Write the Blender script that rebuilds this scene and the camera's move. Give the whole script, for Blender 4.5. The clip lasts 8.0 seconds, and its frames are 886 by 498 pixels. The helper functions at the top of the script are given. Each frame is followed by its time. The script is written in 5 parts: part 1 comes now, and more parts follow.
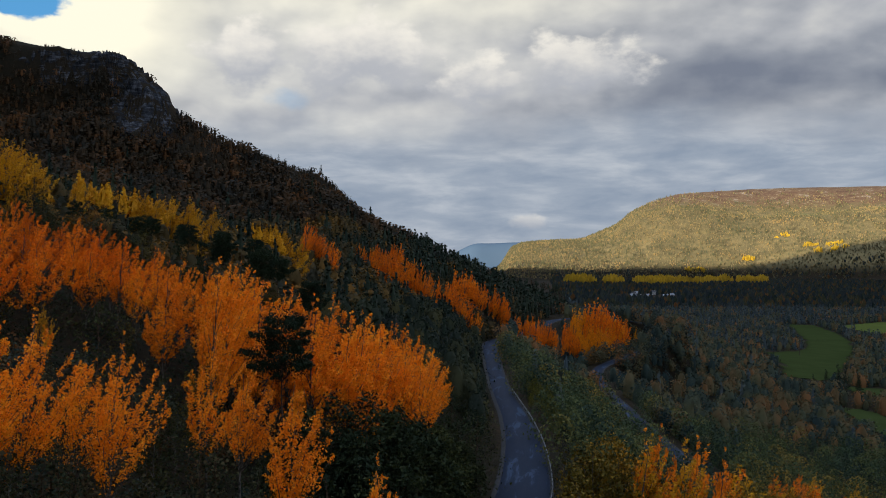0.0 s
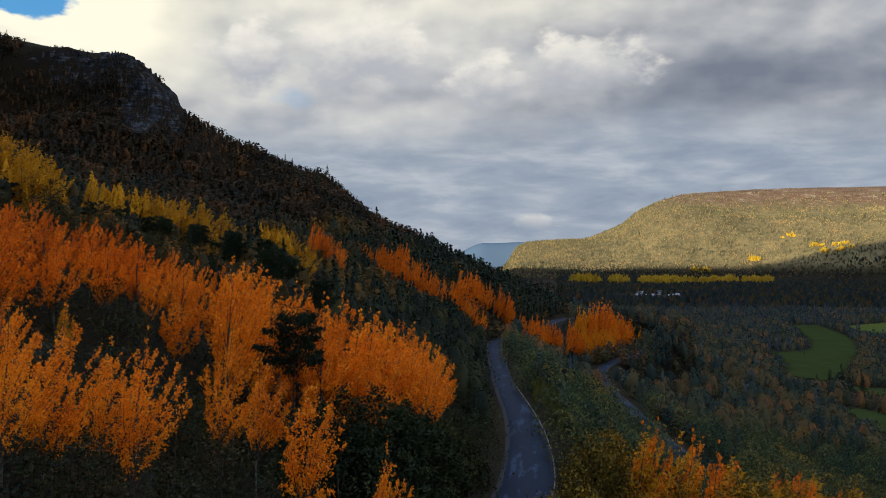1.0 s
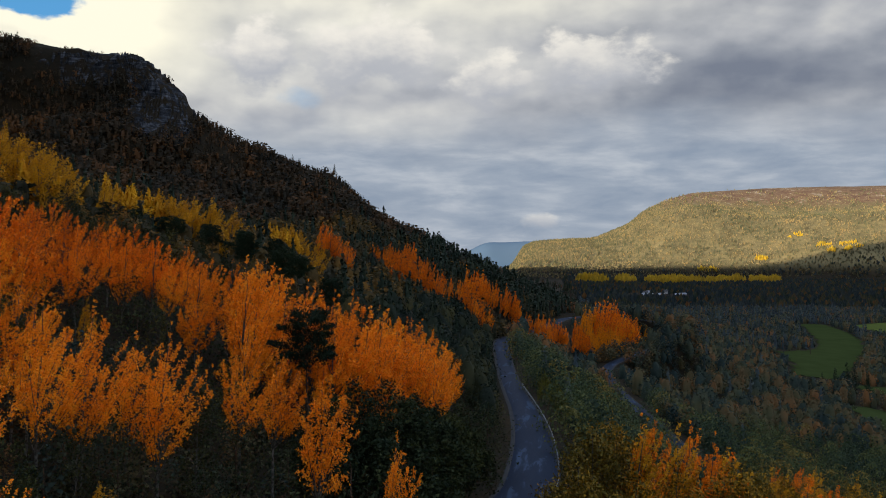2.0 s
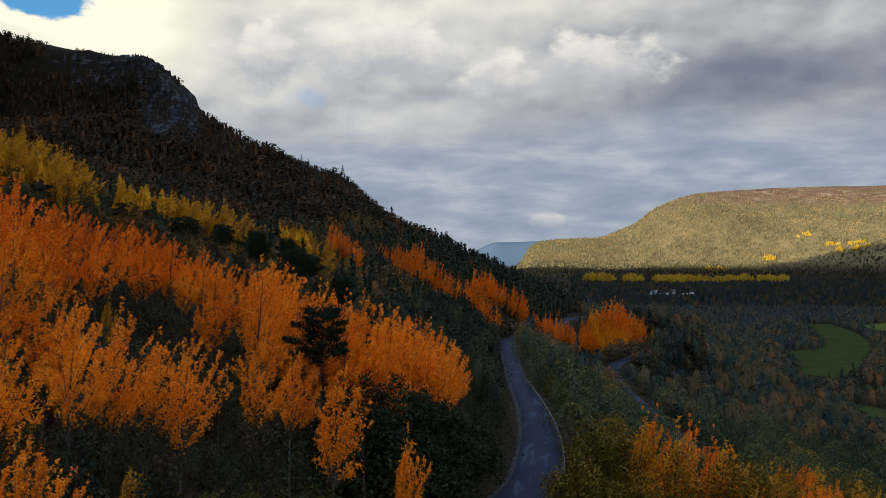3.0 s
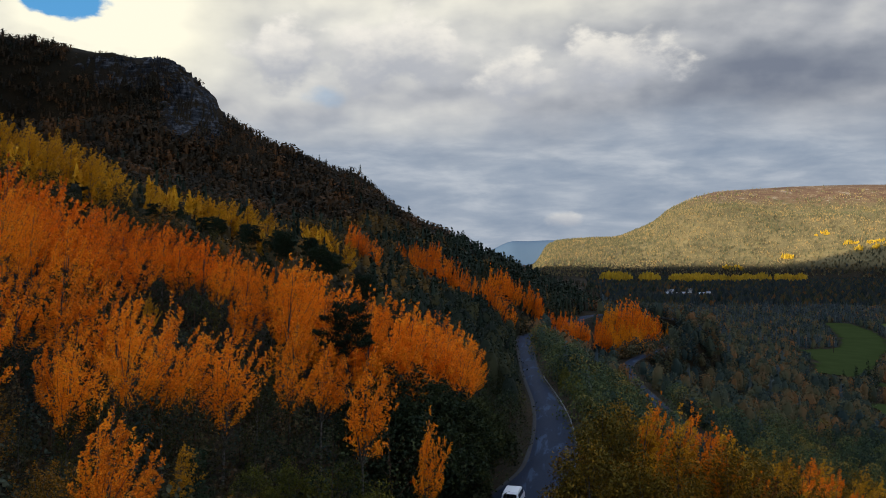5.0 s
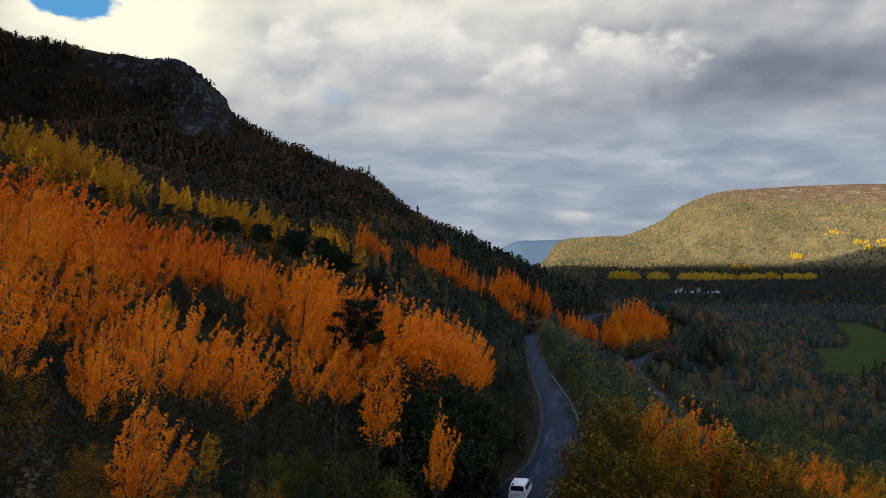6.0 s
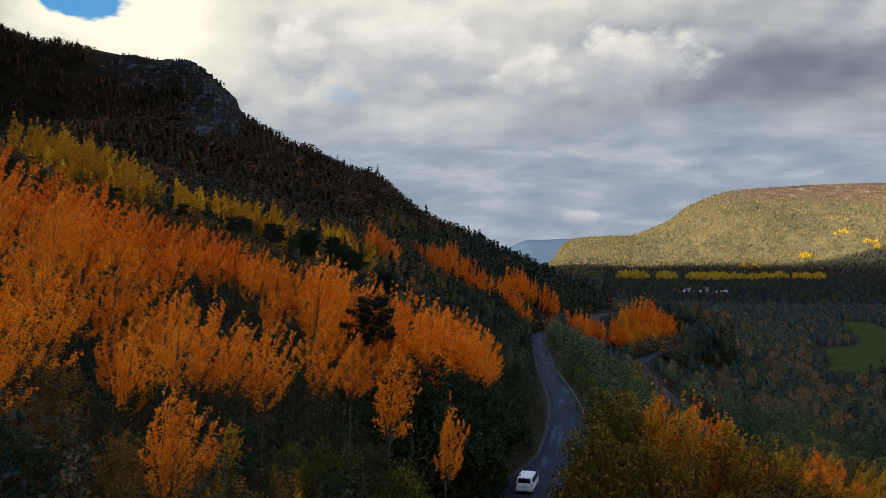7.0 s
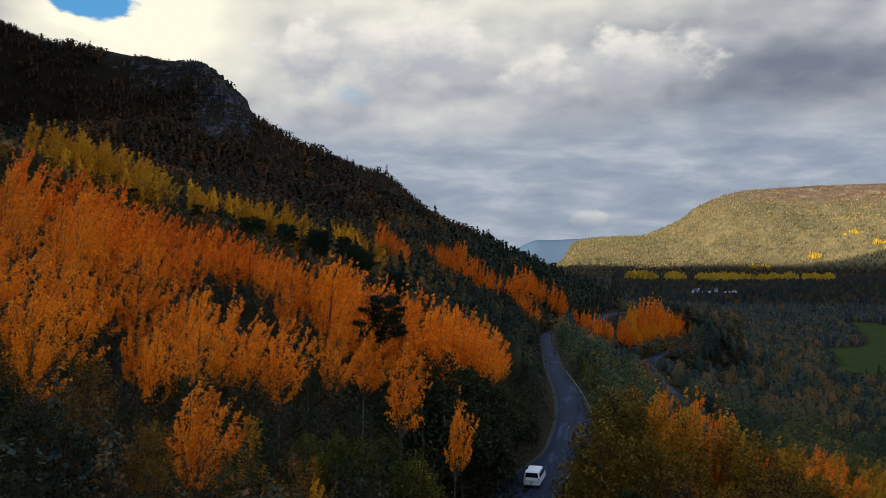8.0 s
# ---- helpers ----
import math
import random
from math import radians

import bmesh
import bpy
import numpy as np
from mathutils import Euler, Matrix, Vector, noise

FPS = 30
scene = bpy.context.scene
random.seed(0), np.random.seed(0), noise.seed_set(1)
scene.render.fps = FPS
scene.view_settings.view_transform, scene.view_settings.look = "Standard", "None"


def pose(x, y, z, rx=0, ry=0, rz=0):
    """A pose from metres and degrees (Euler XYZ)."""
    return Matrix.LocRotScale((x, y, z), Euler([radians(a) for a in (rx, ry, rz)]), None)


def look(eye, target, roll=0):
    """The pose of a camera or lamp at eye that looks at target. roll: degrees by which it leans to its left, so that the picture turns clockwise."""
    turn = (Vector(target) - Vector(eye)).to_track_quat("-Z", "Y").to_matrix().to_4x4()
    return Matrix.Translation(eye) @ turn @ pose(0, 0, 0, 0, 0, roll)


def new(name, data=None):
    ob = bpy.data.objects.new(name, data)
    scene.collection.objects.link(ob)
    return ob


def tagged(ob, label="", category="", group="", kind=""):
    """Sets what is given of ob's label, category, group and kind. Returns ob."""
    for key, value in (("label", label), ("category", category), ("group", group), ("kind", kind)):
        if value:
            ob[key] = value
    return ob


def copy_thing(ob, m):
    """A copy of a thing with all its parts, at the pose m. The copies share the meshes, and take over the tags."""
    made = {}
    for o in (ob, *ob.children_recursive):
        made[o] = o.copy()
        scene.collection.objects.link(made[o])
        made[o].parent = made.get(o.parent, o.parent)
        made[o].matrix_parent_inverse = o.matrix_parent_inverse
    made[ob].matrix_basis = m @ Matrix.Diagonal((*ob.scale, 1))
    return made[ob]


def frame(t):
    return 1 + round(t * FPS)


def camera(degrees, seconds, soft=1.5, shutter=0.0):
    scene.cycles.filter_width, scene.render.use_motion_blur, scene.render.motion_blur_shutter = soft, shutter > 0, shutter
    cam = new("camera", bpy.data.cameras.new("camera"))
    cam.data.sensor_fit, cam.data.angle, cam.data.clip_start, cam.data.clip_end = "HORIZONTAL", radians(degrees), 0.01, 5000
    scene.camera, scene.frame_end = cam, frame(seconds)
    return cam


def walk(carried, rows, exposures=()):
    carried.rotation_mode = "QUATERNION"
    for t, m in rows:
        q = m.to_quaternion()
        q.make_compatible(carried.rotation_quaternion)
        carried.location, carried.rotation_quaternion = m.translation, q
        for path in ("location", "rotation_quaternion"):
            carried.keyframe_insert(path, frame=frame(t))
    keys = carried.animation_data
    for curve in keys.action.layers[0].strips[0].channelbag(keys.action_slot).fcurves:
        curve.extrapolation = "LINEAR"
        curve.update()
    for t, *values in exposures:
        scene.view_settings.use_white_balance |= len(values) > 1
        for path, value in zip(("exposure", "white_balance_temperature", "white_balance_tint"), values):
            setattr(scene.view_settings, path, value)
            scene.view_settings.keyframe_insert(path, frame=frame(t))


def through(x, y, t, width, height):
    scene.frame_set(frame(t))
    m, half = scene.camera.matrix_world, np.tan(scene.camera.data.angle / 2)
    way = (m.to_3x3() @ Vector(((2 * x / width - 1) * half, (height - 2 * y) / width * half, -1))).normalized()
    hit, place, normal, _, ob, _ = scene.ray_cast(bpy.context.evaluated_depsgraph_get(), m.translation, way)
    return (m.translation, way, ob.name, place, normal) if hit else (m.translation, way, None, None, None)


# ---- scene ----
cam = camera(52.2, 8.0, soft=0.95)
PATH = [
    (0, (0.867, -0.096, 27.109), (0.979, 1.9, 27.125), 0.3),
    (0.5, (0.742, -1.525, 27.115), (0.85, 0.472, 27.13), 0.4),
    (1, (0.669, -2.995, 27.132), (0.769, -0.997, 27.147), 0.4),
    (1.5, (0.565, -4.458, 27.12), (0.658, -2.46, 27.134), 0.4),
    (3, (0.258, -8.767, 27.062), (0.327, -6.768, 27.075), 0.4),
    (3.5, (0.142, -10.184, 27.035), (0.203, -8.185, 27.048), 0.4),
    (4, (0.054, -11.583, 27.115), (0.105, -9.583, 27.126), 0.4),
    (4.5, (-0.05, -12.979, 27.06), (-0.008, -10.98, 27.071), 0.4),
    (6, (-0.3, -17.354, 26.948), (-0.285, -15.354, 26.957), 0.4),
    (6.5, (-0.38, -18.838, 26.942), (-0.374, -16.838, 26.951), 0.4),
    (7, (-0.454, -20.304, 26.936), (-0.457, -18.304, 26.943), 0.4),
    (7.5, (-0.5, -21.663, 26.944), (-0.513, -19.663, 26.95), 0.4),
    (8, (-0.577, -22.986, 26.923), (-0.599, -20.986, 26.93), 0.5),
]
walk(cam, [(t, look(eye, target, roll)) for t, eye, target, roll in PATH], exposures=[(0, 1.2, 6250, 10), (8, 1.2, 6250, 10)])

# ---- light ----
SUN_AZ, SUN_EL = radians(228), radians(9.5)   # compass bearing from +y, clockwise
to_sun = Vector((math.sin(SUN_AZ) * math.cos(SUN_EL), math.cos(SUN_AZ) * math.cos(SUN_EL), math.sin(SUN_EL)))
sun = new("sun", bpy.data.lights.new("sun", "SUN"))
sun.data.energy, sun.data.angle, sun.data.color = 5.0, radians(0.53), (1.0, 0.86, 0.62)
sun.matrix_world = look((0, 0, 0), -to_sun)


class Nodes:
    """Short hand for node trees."""

    def __init__(self, tree):
        self.t = tree
        tree.nodes.clear()

    def n(self, kind, **props):
        node = self.t.nodes.new("ShaderNode" + kind)
        for key, value in props.items():
            if key == "op":
                node.operation = value
            elif key == "blend":
                node.blend_type = value
            elif key == "data":
                node.data_type = value
            elif key == "typ":
                node.noise_dimensions = value
        return node

    def put(self, socket, value):
        if hasattr(value, "is_linked"):
            self.t.links.new(value, socket)
        else:
            socket.default_value = value

    def math(self, op, a, b=0.0, c=0.0, clamp=False):
        node = self.n("Math", op=op)
        node.use_clamp = clamp
        for s, v in zip(node.inputs, (a, b, c)):
            self.put(s, v)
        return node.outputs[0]

    def vec(self, op, a, b=(0, 0, 0), scale=None):
        node = self.n("VectorMath", op=op)
        self.put(node.inputs[0], a)
        self.put(node.inputs[1], b)
        if scale is not None:
            self.put(node.inputs["Scale"], scale)
        return node.outputs["Value"] if op in ("DOT_PRODUCT", "LENGTH", "DISTANCE") else node.outputs["Vector"]

    def noise(self, at, scale, detail=4.0, rough=0.55, distort=0.0, out="Fac"):
        node = self.n("TexNoise")
        self.put(node.inputs["Vector"], at)
        for key, v in (("Scale", scale), ("Detail", detail), ("Roughness", rough), ("Distortion", distort)):
            self.put(node.inputs[key], v)
        return node.outputs[out]

    def ramp(self, fac, stops):
        node = self.n("ValToRGB")
        e = node.color_ramp.elements
        while len(e) < len(stops):
            e.new(0.5)
        for el, (p, c) in zip(e, stops):
            el.position, el.color = p, (*c, 1) if len(c) == 3 else c
        self.put(node.inputs[0], fac)
        return node.outputs[0]

    def mix(self, fac, a, b, blend="MIX"):
        node = self.n("Mix", data="RGBA", blend=blend)
        node.clamp_factor = True
        self.put(node.inputs[0], fac)
        self.put(node.inputs[6], (*a, 1) if isinstance(a, tuple) else a)
        self.put(node.inputs[7], (*b, 1) if isinstance(b, tuple) else b)
        return node.outputs[2]

    def smooth(self, v, lo, hi):
        node = self.n("MapRange")
        node.interpolation_type = "SMOOTHSTEP"
        for s, x in zip(node.inputs, (v, lo, hi, 0.0, 1.0)):
            self.put(s, x)
        return node.outputs[0]


def build_sky():
    """Broken autumn cloud: layered grey-blue near the horizon, heaped cloud above it, a bright warm break towards the low sun."""
    world = bpy.data.worlds.new("sky")
    scene.world = world
    world.use_nodes = True
    k = Nodes(world.node_tree)
    d = k.n("TexCoord").outputs["Generated"]
    sep = k.n("SeparateXYZ")
    k.put(sep.inputs[0], d)
    x, y, z = sep.outputs
    az = k.math("ARCTAN2", x, y)
    e = k.math("DIVIDE", z, k.math("MAXIMUM", k.math("SQRT", k.math("ADD", k.math("MULTIPLY", x, x), k.math("MULTIPLY", y, y))), 0.02))

    def at(sx, sy, ox=0.0, oy=0.0):
        c = k.n("CombineXYZ")
        k.put(c.inputs[0], k.math("MULTIPLY_ADD", az, sx, ox))
        k.put(c.inputs[1], k.math("MULTIPLY_ADD", e, sy, oy))
        return c.outputs[0]

    def spot(a0, e0, wa, we):
        """A soft oval in bearing and height."""
        u = k.math("DIVIDE", k.math("SUBTRACT", az, a0), wa)
        v = k.math("DIVIDE", k.math("SUBTRACT", e, e0), we)
        r = k.math("ADD", k.math("MULTIPLY", u, u), k.math("MULTIPLY", v, v))
        return k.math("POWER", 2.718, k.math("MULTIPLY", r, -1.0))

    sky = k.n("TexSky")
    sky.sky_type, sky.sun_disc = "NISHITA", False
    sky.sun_elevation, sky.sun_rotation = SUN_EL, SUN_AZ
    clear = k.mix(0.75, k.mix(1.0, sky.outputs[0], (SKY_GAIN,) * 3, "MULTIPLY"), (0.07, 0.36, 0.74))
    # layered cloud low down
    thin = k.noise(at(11.0, 42.0, 3.0, 1.0), 1.0, 8.0, 0.56, 0.2)
    soft = k.noise(at(3.6, 10.0, 0.4, 5.0), 1.0, 7.0, 0.50, 0.2)
    low = k.ramp(thin, [(0.34, (0.275, 0.328, 0.405)), (0.50, (0.350, 0.396, 0.460)), (0.68, (0.49, 0.520, 0.558))])
    # heaped cloud, lit from the left and above
    heap = k.noise(at(9.0, 15.0, 1.3, 2.2), 1.0, 8.0, 0.45, 0.05)
    heap2 = k.noise(at(9.0, 15.0, 1.20, 2.38), 1.0, 8.0, 0.42, 0.05)
    relief = k.math("MULTIPLY", k.math("SUBTRACT", heap, heap2), 0.55)
    body = k.math("ADD", k.math("MULTIPLY_ADD", soft, 0.42, 0.18), k.math("ADD", k.math("MULTIPLY", heap, 0.26), relief))
    body = k.math("ADD", body, k.math("MULTIPLY", spot(-0.10, 0.215, 0.17, 0.050), 0.12))
    body = k.math("ADD", body, k.math("MULTIPLY", spot(0.16, 0.200, 0.11, 0.024), 0.12))
    body = k.math("SUBTRACT", body, k.math("MULTIPLY", spot(0.44, 0.190, 0.22, 0.032), 0.21))
    body = k.math("SUBTRACT", body, k.math("MULTIPLY", spot(0.20, 0.165, 0.14, 0.022), 0.10))
    body = k.math("ADD", body, k.math("MULTIPLY", spot(0.30, 0.285, 0.30, 0.045), 0.07))
    body = k.math("ADD", body, k.math("MULTIPLY", spot(-0.02, 0.265, 0.19, 0.055), 0.09))
    body = k.math("ADD", body, k.math("MULTIPLY", spot(-0.02, 0.135, 0.20, 0.030), 0.10))
    heaped = k.ramp(body, [(0.26, (0.190, 0.212, 0.262)), (0.40, (0.290, 0.308, 0.345)), (0.54, (0.450, 0.455, 0.470)), (0.68, (0.640, 0.625, 0.590)), (0.82, (0.88, 0.84, 0.74))])
    cloud = k.mix(k.smooth(k.math("ADD", e, k.math("MULTIPLY_ADD", soft, 0.10, -0.05)), 0.095, 0.175), low, heaped)
    # warm light spilling round the break
    warm = k.math("ADD", k.math("MULTIPLY", spot(-0.345, 0.245, 0.115, 0.075), 1.45), k.math("MULTIPLY", spot(0.0, 0.30, 0.26, 0.050), 0.55))
    warm = k.math("MULTIPLY", warm, k.math("MULTIPLY_ADD", k.math("ADD", heap, relief), 1.2, 0.40), clamp=True)
    cloud = k.mix(warm, cloud, (1.05, 0.98, 0.76))
    # single heaps that stand out
    crisp = k.math("SUBTRACT", k.noise(at(20.0, 30.0, 4.0, 9.0), 1.0, 8.0, 0.55), 0.5)
    for a0, e0, wa, we, glow in ((-0.152, 0.218, 0.056, 0.044, 0.95), (-0.035, 0.222, 0.100, 0.048, 0.92), (0.100, 0.195, 0.052, 0.034, 0.88), (0.205, 0.210, 0.078, 0.042, 0.88), (0.150, 0.040, 0.024, 0.011, 0.6)):
        puff = k.smooth(k.math("ADD", spot(a0, e0, wa, we), k.math("MULTIPLY", crisp, 1.7)), 0.38, 0.78)
        shade = k.mix(k.smooth(k.math("ADD", k.math("SUBTRACT", e, e0 - we * 0.7), k.math("MULTIPLY", crisp, we * 2.0)), 0.0, we * 1.6), (0.44, 0.45, 0.48), (0.92, 0.86, 0.75))
        cloud = k.mix(k.math("MULTIPLY", puff, glow), cloud, shade)
    # clear gaps
    edge = k.math("SUBTRACT", k.noise(at(14.0, 24.0, 7.0, 3.0), 1.0, 6.0, 0.6), 0.5)
    gap = k.smooth(k.math("ADD", spot(-0.385, 0.262, 0.062, 0.030), k.math("MULTIPLY", edge, 0.9)), 0.52, 0.66)
    gap = k.math("MAXIMUM", gap, k.math("MULTIPLY", k.smooth(k.math("ADD", spot(-0.118, 0.172, 0.040, 0.020), k.math("MULTIPLY", edge, 1.3)), 0.62, 1.15), 0.3))
    cloud = k.mix(gap, cloud, clear)
    # an overcast dome is brighter overhead than at the horizon
    dome = k.math("MULTIPLY_ADD", k.smooth(e, 0.32, 1.8), DOME_GAIN, 1.0)
    lift = k.n("CombineXYZ")
    for s, tint in zip(lift.inputs, (0.76, 1.0, 1.42)):
        k.put(s, k.math("MULTIPLY_ADD", k.math("SUBTRACT", dome, 1.0), tint, 1.0))
    total = k.mix(1.0, cloud, lift.outputs[0], "MULTIPLY")
    bg = k.n("Background")
    k.put(bg.inputs[0], total)
    bg.inputs[1].default_value = 0.435
    out = k.n("OutputWorld")
    k.put(out.inputs[0], bg.outputs[0])


SKY_GAIN, DOME_GAIN = 0.15, 2.2
build_sky()


# ---- materials ----
def material(name):
    m = bpy.data.materials.new(name)
    m.use_nodes = True
    return m, Nodes(m.node_tree)


def finish(k, colour, rough=0.8, height=None, strength=0.3, distance=0.1, through=0.0, spec=0.06):
    """A Principled surface, with light let through where it is a leaf."""
    p = k.n("BsdfPrincipled")
    k.put(p.inputs["Base Color"], (*colour, 1) if isinstance(colour, tuple) else colour)
    k.put(p.inputs["Roughness"], rough)
    p.inputs["Specular IOR Level"].default_value = spec
    if height is not None:
        b = k.n("Bump")
        b.inputs["Strength"].default_value, b.inputs["Distance"].default_value = strength, distance
        k.put(b.inputs["Height"], height)
        k.put(p.inputs["Normal"], b.outputs[0])
    shade = p.outputs[0]
    if through:
        tr = k.n("BsdfTranslucent")
        k.put(tr.inputs[0], (*colour, 1) if isinstance(colour, tuple) else colour)
        mx = k.n("MixShader")
        mx.inputs[0].default_value = through
        k.put(mx.inputs[1], shade)
        k.put(mx.inputs[2], tr.outputs[0])
        shade = mx.outputs[0]
    out = k.n("OutputMaterial")
    k.put(out.inputs[0], shade)


def leaf_material(name, tones, patch=0.0, through=0.35):
    """Leaves: every leaf differs a little, every tree a little, and in a wood every few metres too."""
    m, k = material(name)
    leaf = k.n("NewGeometry").outputs["Random Per Island"]
    tree = k.n("ObjectInfo").outputs["Random"]
    clump = k.noise(k.n("TexCoord").outputs["Object"], 0.55, 2.0, 0.6)
    f = k.math("ADD", k.math("MULTIPLY", leaf, 0.50), k.math("ADD", k.math("MULTIPLY", tree, 0.46), k.math("MULTIPLY_ADD", clump, 1.1, -0.52)))
    if patch:
        at = k.n("TexCoord").outputs["Object"]
        spread = k.math("MULTIPLY_ADD", k.math("SUBTRACT", k.noise(at, patch, 3.0, 0.7), 0.5), 2.6, 0.5)
        tint = k.n("Attribute")
        tint.attribute_name = "tint"
        f = k.math("ADD", k.math("MULTIPLY", leaf, 0.08), k.math("ADD", k.math("MULTIPLY", spread, 0.42), k.math("MULTIPLY", tint.outputs["Fac"], 0.50)))
        f = k.math("MULTIPLY_ADD", k.math("SUBTRACT", f, 0.5), 1.75, 0.46)
    step = 1.0 / (len(tones) - 1)
    colour = k.ramp(f, [(n * step, c) for n, c in enumerate(tones)])
    finish(k, colour, 0.7, through=through, spec=0.08)
    return m


LEAF = {
    "orange": leaf_material("aspen_leaf_orange", [(0.44, 0.115, 0.009), (0.93, 0.288, 0.012), (0.99, 0.44, 0.022)], through=0.32),
    "red": leaf_material("aspen_leaf_red", [(0.42, 0.092, 0.008), (0.88, 0.232, 0.011), (0.96, 0.35, 0.014)], through=0.30),
    "gold": leaf_material("aspen_leaf_gold", [(0.40, 0.19, 0.012), (0.61, 0.305, 0.014), (0.73, 0.395, 0.02)], through=0.35),
    "spire": leaf_material("aspen_leaf_flame", [(0.50, 0.115, 0.008), (0.88, 0.255, 0.011), (0.96, 0.375, 0.014)], through=0.35),
    "amber_spire": leaf_material("aspen_leaf_amber", [(0.58, 0.20, 0.008), (0.86, 0.35, 0.012), (0.92, 0.46, 0.018)], through=0.35),
    "amber": leaf_material("birch_leaf_amber", [(0.058, 0.054, 0.012), (0.165, 0.110, 0.013), (0.44, 0.205, 0.014)], through=0.25),
    "olive": leaf_material("birch_leaf_olive", [(0.020, 0.028, 0.012), (0.058, 0.058, 0.017), (0.20, 0.140, 0.018)]),
    "fresh": leaf_material("birch_leaf_fresh", [(0.036, 0.048, 0.012), (0.100, 0.104, 0.018), (0.25, 0.21, 0.024)]),
    "wood_mid": leaf_material("hillside_wood_leaf", [(0.024, 0.024, 0.014), (0.048, 0.038, 0.016), (0.084, 0.054, 0.016), (0.18, 0.088, 0.016)], patch=0.04),
    "rust": leaf_material("birch_leaf_rust", [(0.030, 0.020, 0.010), (0.10, 0.044, 0.011), (0.32, 0.105, 0.011)]),
    "green": leaf_material("alder_leaf_green", [(0.013, 0.023, 0.015), (0.027, 0.040, 0.019), (0.078, 0.082, 0.023)]),
    "needle": leaf_material("conifer_needle", [(0.008, 0.016, 0.009), (0.014, 0.024, 0.012), (0.022, 0.033, 0.013)], through=0.1),
    "wood_rust": leaf_material("birch_wood_leaf", [(0.020, 0.019, 0.014), (0.036, 0.027, 0.015), (0.060, 0.035, 0.016), (0.122, 0.053, 0.017)], patch=0.03),
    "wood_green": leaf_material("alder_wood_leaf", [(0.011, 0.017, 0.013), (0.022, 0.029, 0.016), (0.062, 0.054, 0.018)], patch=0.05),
    # olive with the blue of valley haze put into its darker tones
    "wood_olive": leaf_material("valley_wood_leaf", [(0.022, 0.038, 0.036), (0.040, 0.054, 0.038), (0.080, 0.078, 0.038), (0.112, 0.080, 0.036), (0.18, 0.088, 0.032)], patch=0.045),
    "wood_gold": leaf_material("gold_wood_leaf", [(0.50, 0.23, 0.012), (0.66, 0.33, 0.014), (0.74, 0.41, 0.02)], patch=0.05, through=0.42),
    "wood_needle": leaf_material("spruce_wood_needle", [(0.010, 0.017, 0.011), (0.016, 0.025, 0.015), (0.028, 0.034, 0.017)], patch=0.05, through=0.1),
    # blue raised in these greens to stand for bluish shade
    "wood_fresh": leaf_material("green_birch_leaf", [(0.026, 0.043, 0.028), (0.048, 0.070, 0.032), (0.105, 0.112, 0.034), (0.21, 0.140, 0.028)], patch=0.045),
    "brown": leaf_material("birch_leaf_brown", [(0.080, 0.055, 0.012), (0.26, 0.125, 0.013), (0.57, 0.23, 0.013)]),
    "far_gold": leaf_material("far_aspen_leaf", [(0.36, 0.25, 0.030), (0.52, 0.35, 0.032), (0.64, 0.43, 0.036)], patch=0.03, through=0.3),
    # lifted and blued: distance haze is put into the needle colour
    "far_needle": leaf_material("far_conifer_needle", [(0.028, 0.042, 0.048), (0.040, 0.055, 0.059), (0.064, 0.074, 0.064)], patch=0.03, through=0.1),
    # both mountain tones are raised: part of the sunlight is in the colour
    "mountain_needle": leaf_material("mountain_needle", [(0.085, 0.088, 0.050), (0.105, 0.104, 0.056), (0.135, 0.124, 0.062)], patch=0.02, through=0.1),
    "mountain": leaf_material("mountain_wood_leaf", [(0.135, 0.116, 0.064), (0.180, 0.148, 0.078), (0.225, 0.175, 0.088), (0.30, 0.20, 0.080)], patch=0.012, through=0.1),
}


def bark_material(name, a, b):
    m, k = material(name)
    at = k.n("TexCoord").outputs["Object"]
    n = k.noise(at, 7.0, 5.0, 0.6)
    colour = k.mix(k.smooth(n, 0.40, 0.62), a, b)
    finish(k, colour, 0.85, n, 0.5, 0.03)
    return m


BARK_PALE = bark_material("aspen_bark", (0.12, 0.11, 0.095), (0.035, 0.033, 0.028))
BARK_DARK = bark_material("pine_bark", (0.10, 0.065, 0.04), (0.035, 0.025, 0.02))


